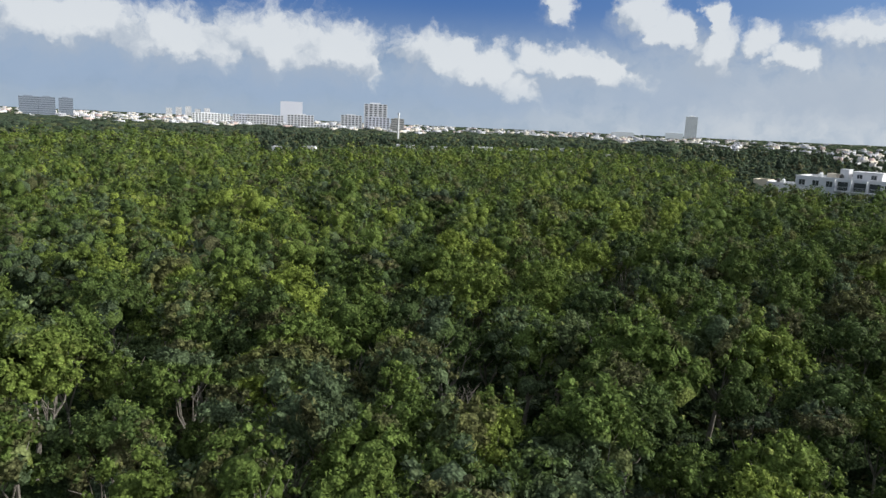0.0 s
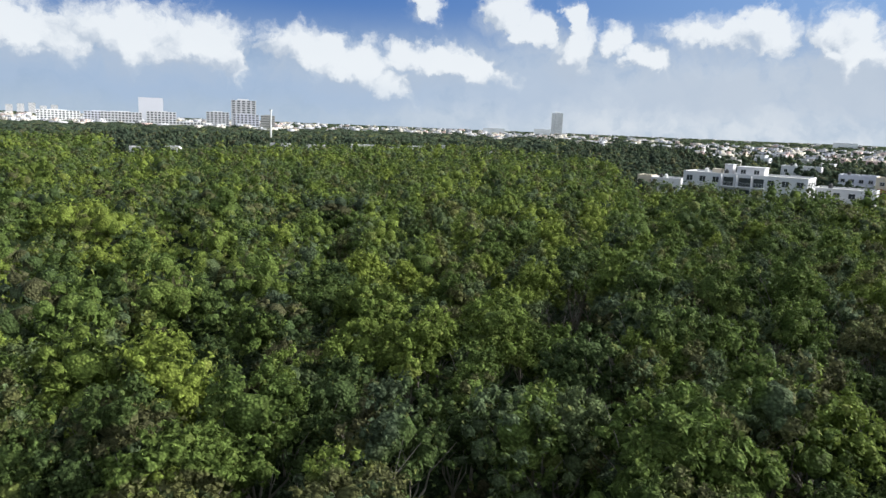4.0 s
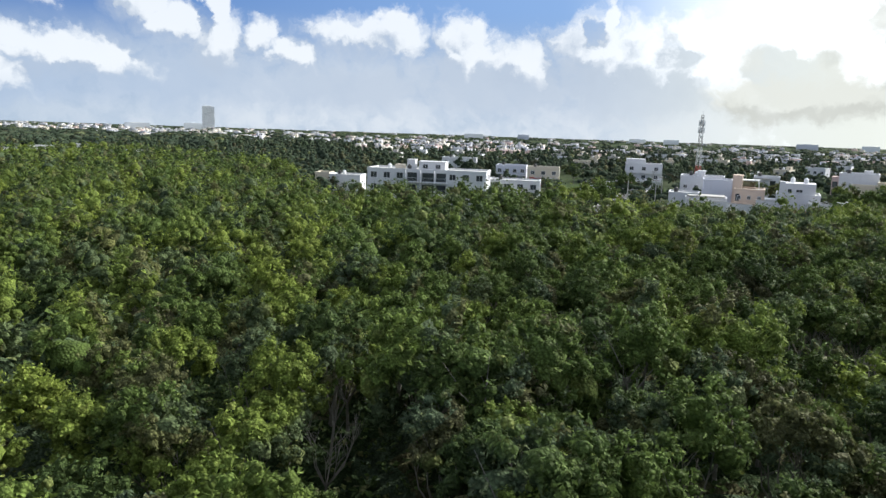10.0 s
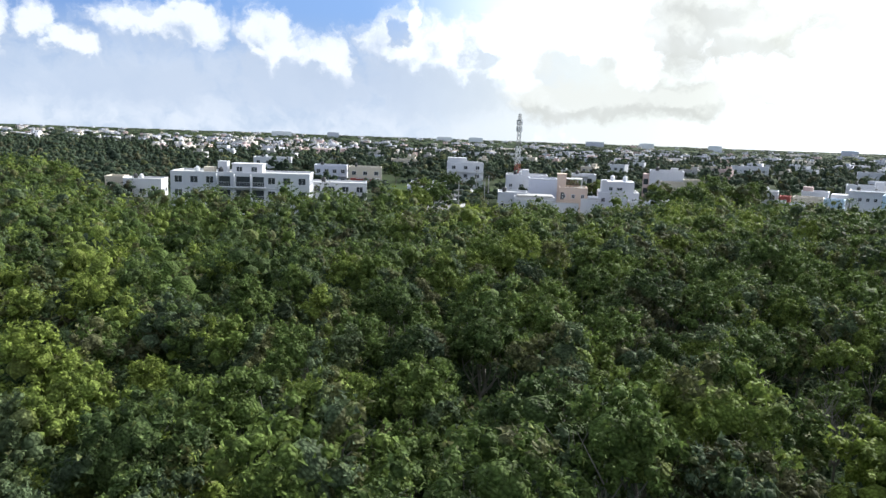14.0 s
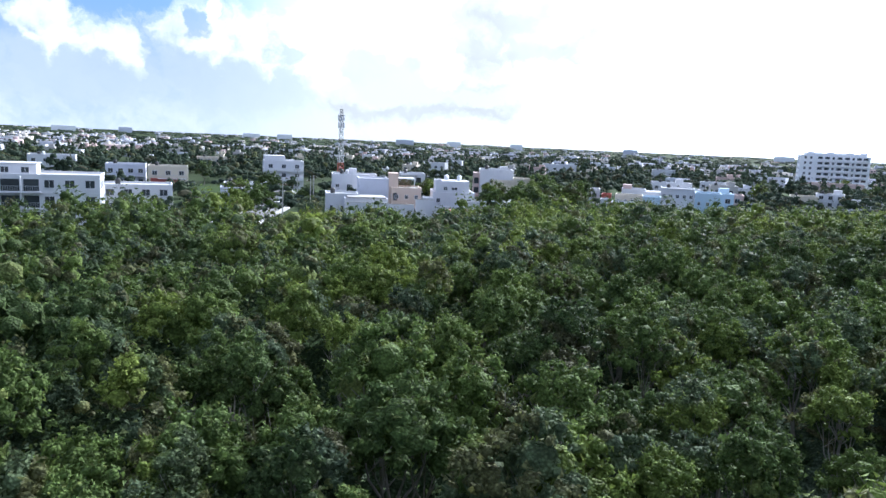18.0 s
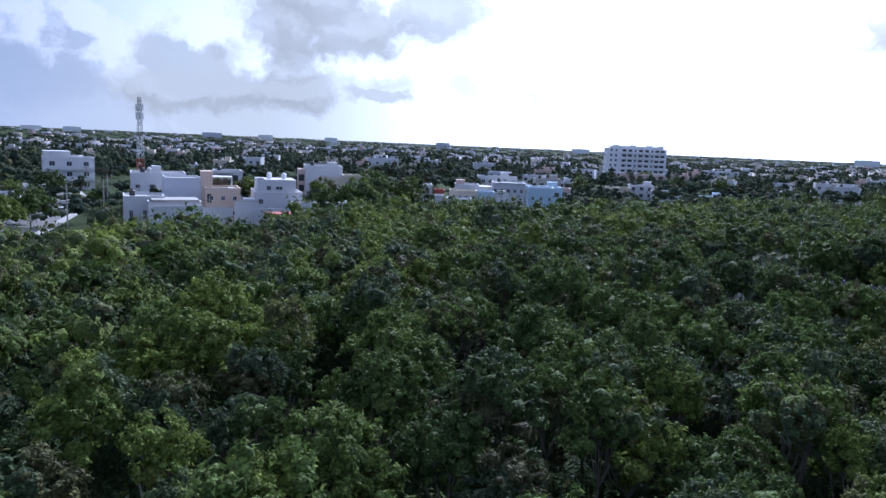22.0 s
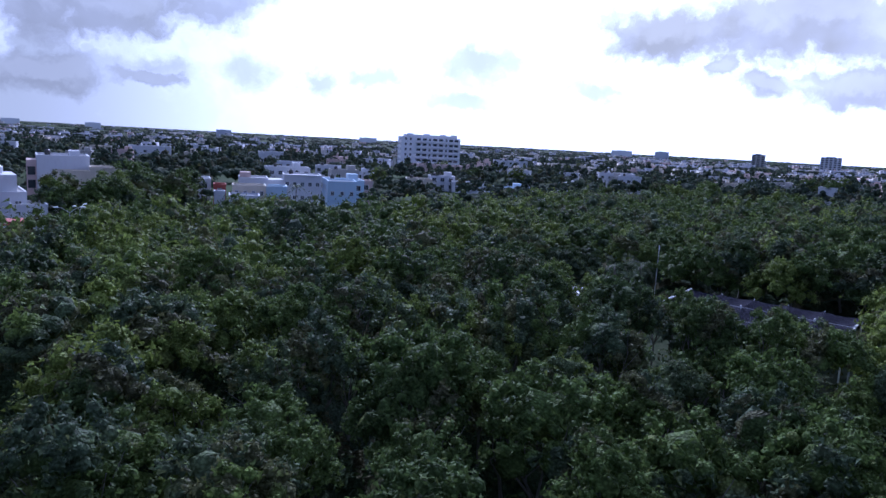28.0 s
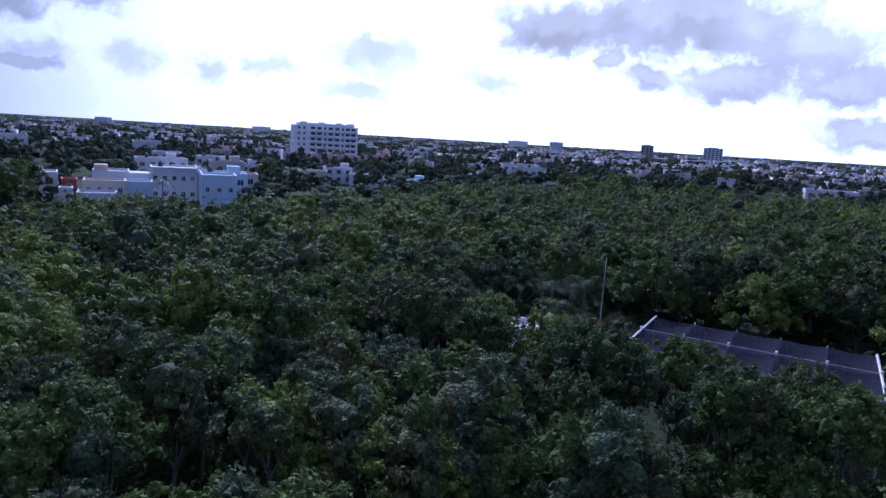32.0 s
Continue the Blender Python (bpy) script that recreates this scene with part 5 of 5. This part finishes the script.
giants = [(84, 194, 2.1), (89, 199, 2.1), (96, 203, 2.4), (103, 208, 2.3), (112, 205, 2.1), (12, 190, 1.9), (18, 196, 2.0), (25, 236, 1.7), (37, 250, 1.9), (42, 232, 1.2), (205, 108, 2.4), (212, 118, 2.3), (222, 100, 2.4),
          (214, 90, 2.2), (236, 112, 2.3), (246, 128, 2.2), (340, 76, 2.6), (352, 84, 2.4), (362, 70, 2.5), (160, 200, 1.6), (205, 215, 1.8), (262, 205, 2.0), (270, 190, 2.1), (300, 240, 2.2), (84, 240, 1.7), (30, 300, 1.9), (-70, 240, 2.0)]
giants += [(74, 194, 1.9), (77, 197, 2.1), (80, 192.5, 2.0), (87, 195, 2.0), (75.5, 226, 1.95), (71, 231, 1.8), (104, 199, 2.0), (110, 203, 2.0)]
LATE = len(giants)
giants += [(81.5, 91, 2.0), (83.5, 84, 2.3), (82.5, 77, 2.2), (90, 79, 2.3), (90, 90, 2.4), (93, 98, 2.1), (98, 86, 2.3), (99, 76, 2.3), (106, 92, 2.1), (81, 71, 2.0), (108, 80, 2.3)]
for n, (x, y, s) in enumerate(giants):
    tree = tagged(new("large_tree"), "tall dark tree behind the shade nets" if n >= LATE else "large dark rounded tree standing among the houses", "tree", "large dark trees")
    tree.matrix_world = pose(x, y, 0, 0, 0, 40 * n)
    leafy = new("crown", near_meshes[n % 8])
    leafy.parent = tree
    leafy.matrix_basis = Matrix.Translation((0, 0, 2.3 * s)) @ Matrix.Diagonal((s, s, s * 0.9, 1))
    stem = new("trunk", trunks[n % 6])
    stem.parent = tree
    stem.matrix_basis = Matrix.Diagonal((1.6, 1.6, 2.6 * s / 4.4, 1))

# ---------------------------------------------------------------- the street with its cars and lamps
STREET = [(14, 196), (30, 226), (46, 268), (56, 310), (70, 360)]


def strip(name, half0, half1, z, mat, label, category):
    bm = bmesh.new()
    rows = []
    for k, (x, y) in enumerate(STREET):
        a, b = STREET[max(k - 1, 0)], STREET[min(k + 1, len(STREET) - 1)]
        d = Vector((b[0] - a[0], b[1] - a[1])).normalized()
        rows.append([bm.verts.new((x + d.y * s, y - d.x * s, zz)) for s in (half0, half1) for zz in (0.0, z)])
    for p, q in zip(rows[:-1], rows[1:]):
        bm.faces.new((p[1], p[3], q[3], q[1]))
        bm.faces.new((p[0], p[1], q[1], q[0]))
        bm.faces.new((p[2], q[2], q[3], p[3]))
    return tagged(part(name, bm, mat), label, category, kind="structure")


strip("road", -3.4, 3.4, 0.03, ASPHALT, "worn grey asphalt street between white houses", "road")
strip("pavement", 3.4, 5.0, 0.15, GREY, "raised concrete pavement along the street", "pavement")
strip("pavement", -5.0, -3.4, 0.15, GREY, "raised concrete pavement along the street", "pavement")
CAR_RED = simple_material("red car paint", (0.30, 0.03, 0.02), (0.36, 0.05, 0.03), 1.0, 0.3)


def car(x, y, turn, mat, label):
    top = tagged(new("car"), label, "car", "cars parked in the street")
    top.matrix_world = pose(x, y, 0.03, 0, 0, turn)
    bm = boxes((-0.86, 0.86, -2.1, 2.1, 0.32, 0.86))
    bmesh.ops.bevel(bm, geom=list(bm.edges), offset=0.12, segments=2, affect="EDGES")
    body = part("body", bm, mat, top)
    bm = bmesh.new()
    low = [bm.verts.new(p) for p in ((-0.8, -1.2, 0.84), (0.8, -1.2, 0.84), (0.8, 1.5, 0.84), (-0.8, 1.5, 0.84))]
    up = [bm.verts.new(p) for p in ((-0.62, -0.5, 1.4), (0.62, -0.5, 1.4), (0.62, 1.0, 1.4), (-0.62, 1.0, 1.4))]
    for i in range(4):
        bm.faces.new((low[i], low[(i + 1) % 4], up[(i + 1) % 4], up[i]))
    part("glazing", bm, GLASS, top)
    part("roof", boxes((-0.64, 0.64, -0.52, 1.02, 1.4, 1.45)), mat, top)
    for sx in (-1, 1):
        for sy in (-1.3, 1.3):
            part("wheel", tubes(((sx * 0.66, sy, 0.31), (sx * 0.9, sy, 0.31), 0.31, 0.31), sides=14), TANK, top)
    return top


car(32.2, 226.5, -22, PAINT, "white car parked at the kerb")
car(35.2, 234.0, -22, METAL, "silver car parked at the kerb")
car(27.0, 229.0, -24, CAR_RED, "red car beside a white wall")
car(39.5, 248.0, -20, PAINT, "white car standing in the street")


def street_lamp(x, y, turn):
    top = tagged(new("street_lamp"), "grey twin-armed street lamp above the treetops", "street lamp", "street lamps at the wood's edge")
    top.matrix_world = pose(x, y, 0, 0, 0, turn)
    part("pole", tubes(((0, 0, 0), (0, 0, 6.6), 0.09, 0.06), sides=7), METAL, top)
    for s in (-1, 1):
        arm = part("arm", tubes(((0, 0, 6.5), (s * 0.8, 0, 7.1), 0.04, 0.035), ((s * 0.8, 0, 7.1), (s * 1.5, 0, 7.25), 0.035, 0.03), sides=5), METAL, top)
        part("lamp_head", boxes((s * 1.5 - 0.28, s * 1.5 + 0.28, -0.11, 0.11, 7.16, 7.3)), PAINT, arm)


def utility_pole(x, y, turn):
    top = tagged(new("utility_pole"), "grey concrete utility pole with a wooden cross-arm", "utility pole", "utility poles along the street")
    top.matrix_world = pose(x, y, 0, 0, 0, turn)
    part("pole", tubes(((0, 0, 0), (0, 0, 8.2), 0.16, 0.10), sides=7), GREY, top)
    part("cross_arm", boxes((-0.9, 0.9, -0.05, 0.05, 7.6, 7.72)), TIMBER, top)
    for x0 in (-0.8, 0.0, 0.8):
        part("insulator", tubes(((x0, 0, 7.72), (x0, 0, 7.92), 0.05, 0.03), sides=6), PAINT, top)


utility_pole(41.8, 227.2, -20)
utility_pole(35.5, 212, -20)
utility_pole(49.5, 262, -20)
utility_pole(25.0, 200, -20)
street_lamp(56.4, 164.8, -30)
street_lamp(58.8, 166.2, 30)
street_lamp(24, 214, -20)
stall = tagged(new("market_stall"), "open stall with a faded red canopy", "stall")
stall.matrix_world = pose(60.5, 187, 0, 0, 0, -20)
part("canopy", boxes((-3.6, 3.6, -2, 2, 2.9, 3.1), (-3.6, 3.6, -2.06, -2, 2.5, 3.1)), REDWALL, stall)
for sx in (-3.4, 3.4):
    for sy in (-1.8, 1.8):
        part("post", tubes(((sx, sy, 0), (sx, sy, 2.9), 0.05, 0.05), sides=5), METAL, stall)
for n, (x, y, w) in enumerate(((-233, 192, 6), (-224, 200, 5), (-231, 270, 9), (-238, 262, 6), (-224, 287, 10), (-214, 314, 12), (-208, 330, 14), (-204, 352, 12), (-196, 372, 9), (-160, 352, 8))):
    block("low_house", x, y, w, 6, 6.0 + 0.5 * (n % 3), 38, WHITE, "small white building half hidden by treetops", "house", 1, 2, 0, "white roofs beyond the wood", tanks=0, stair=False)
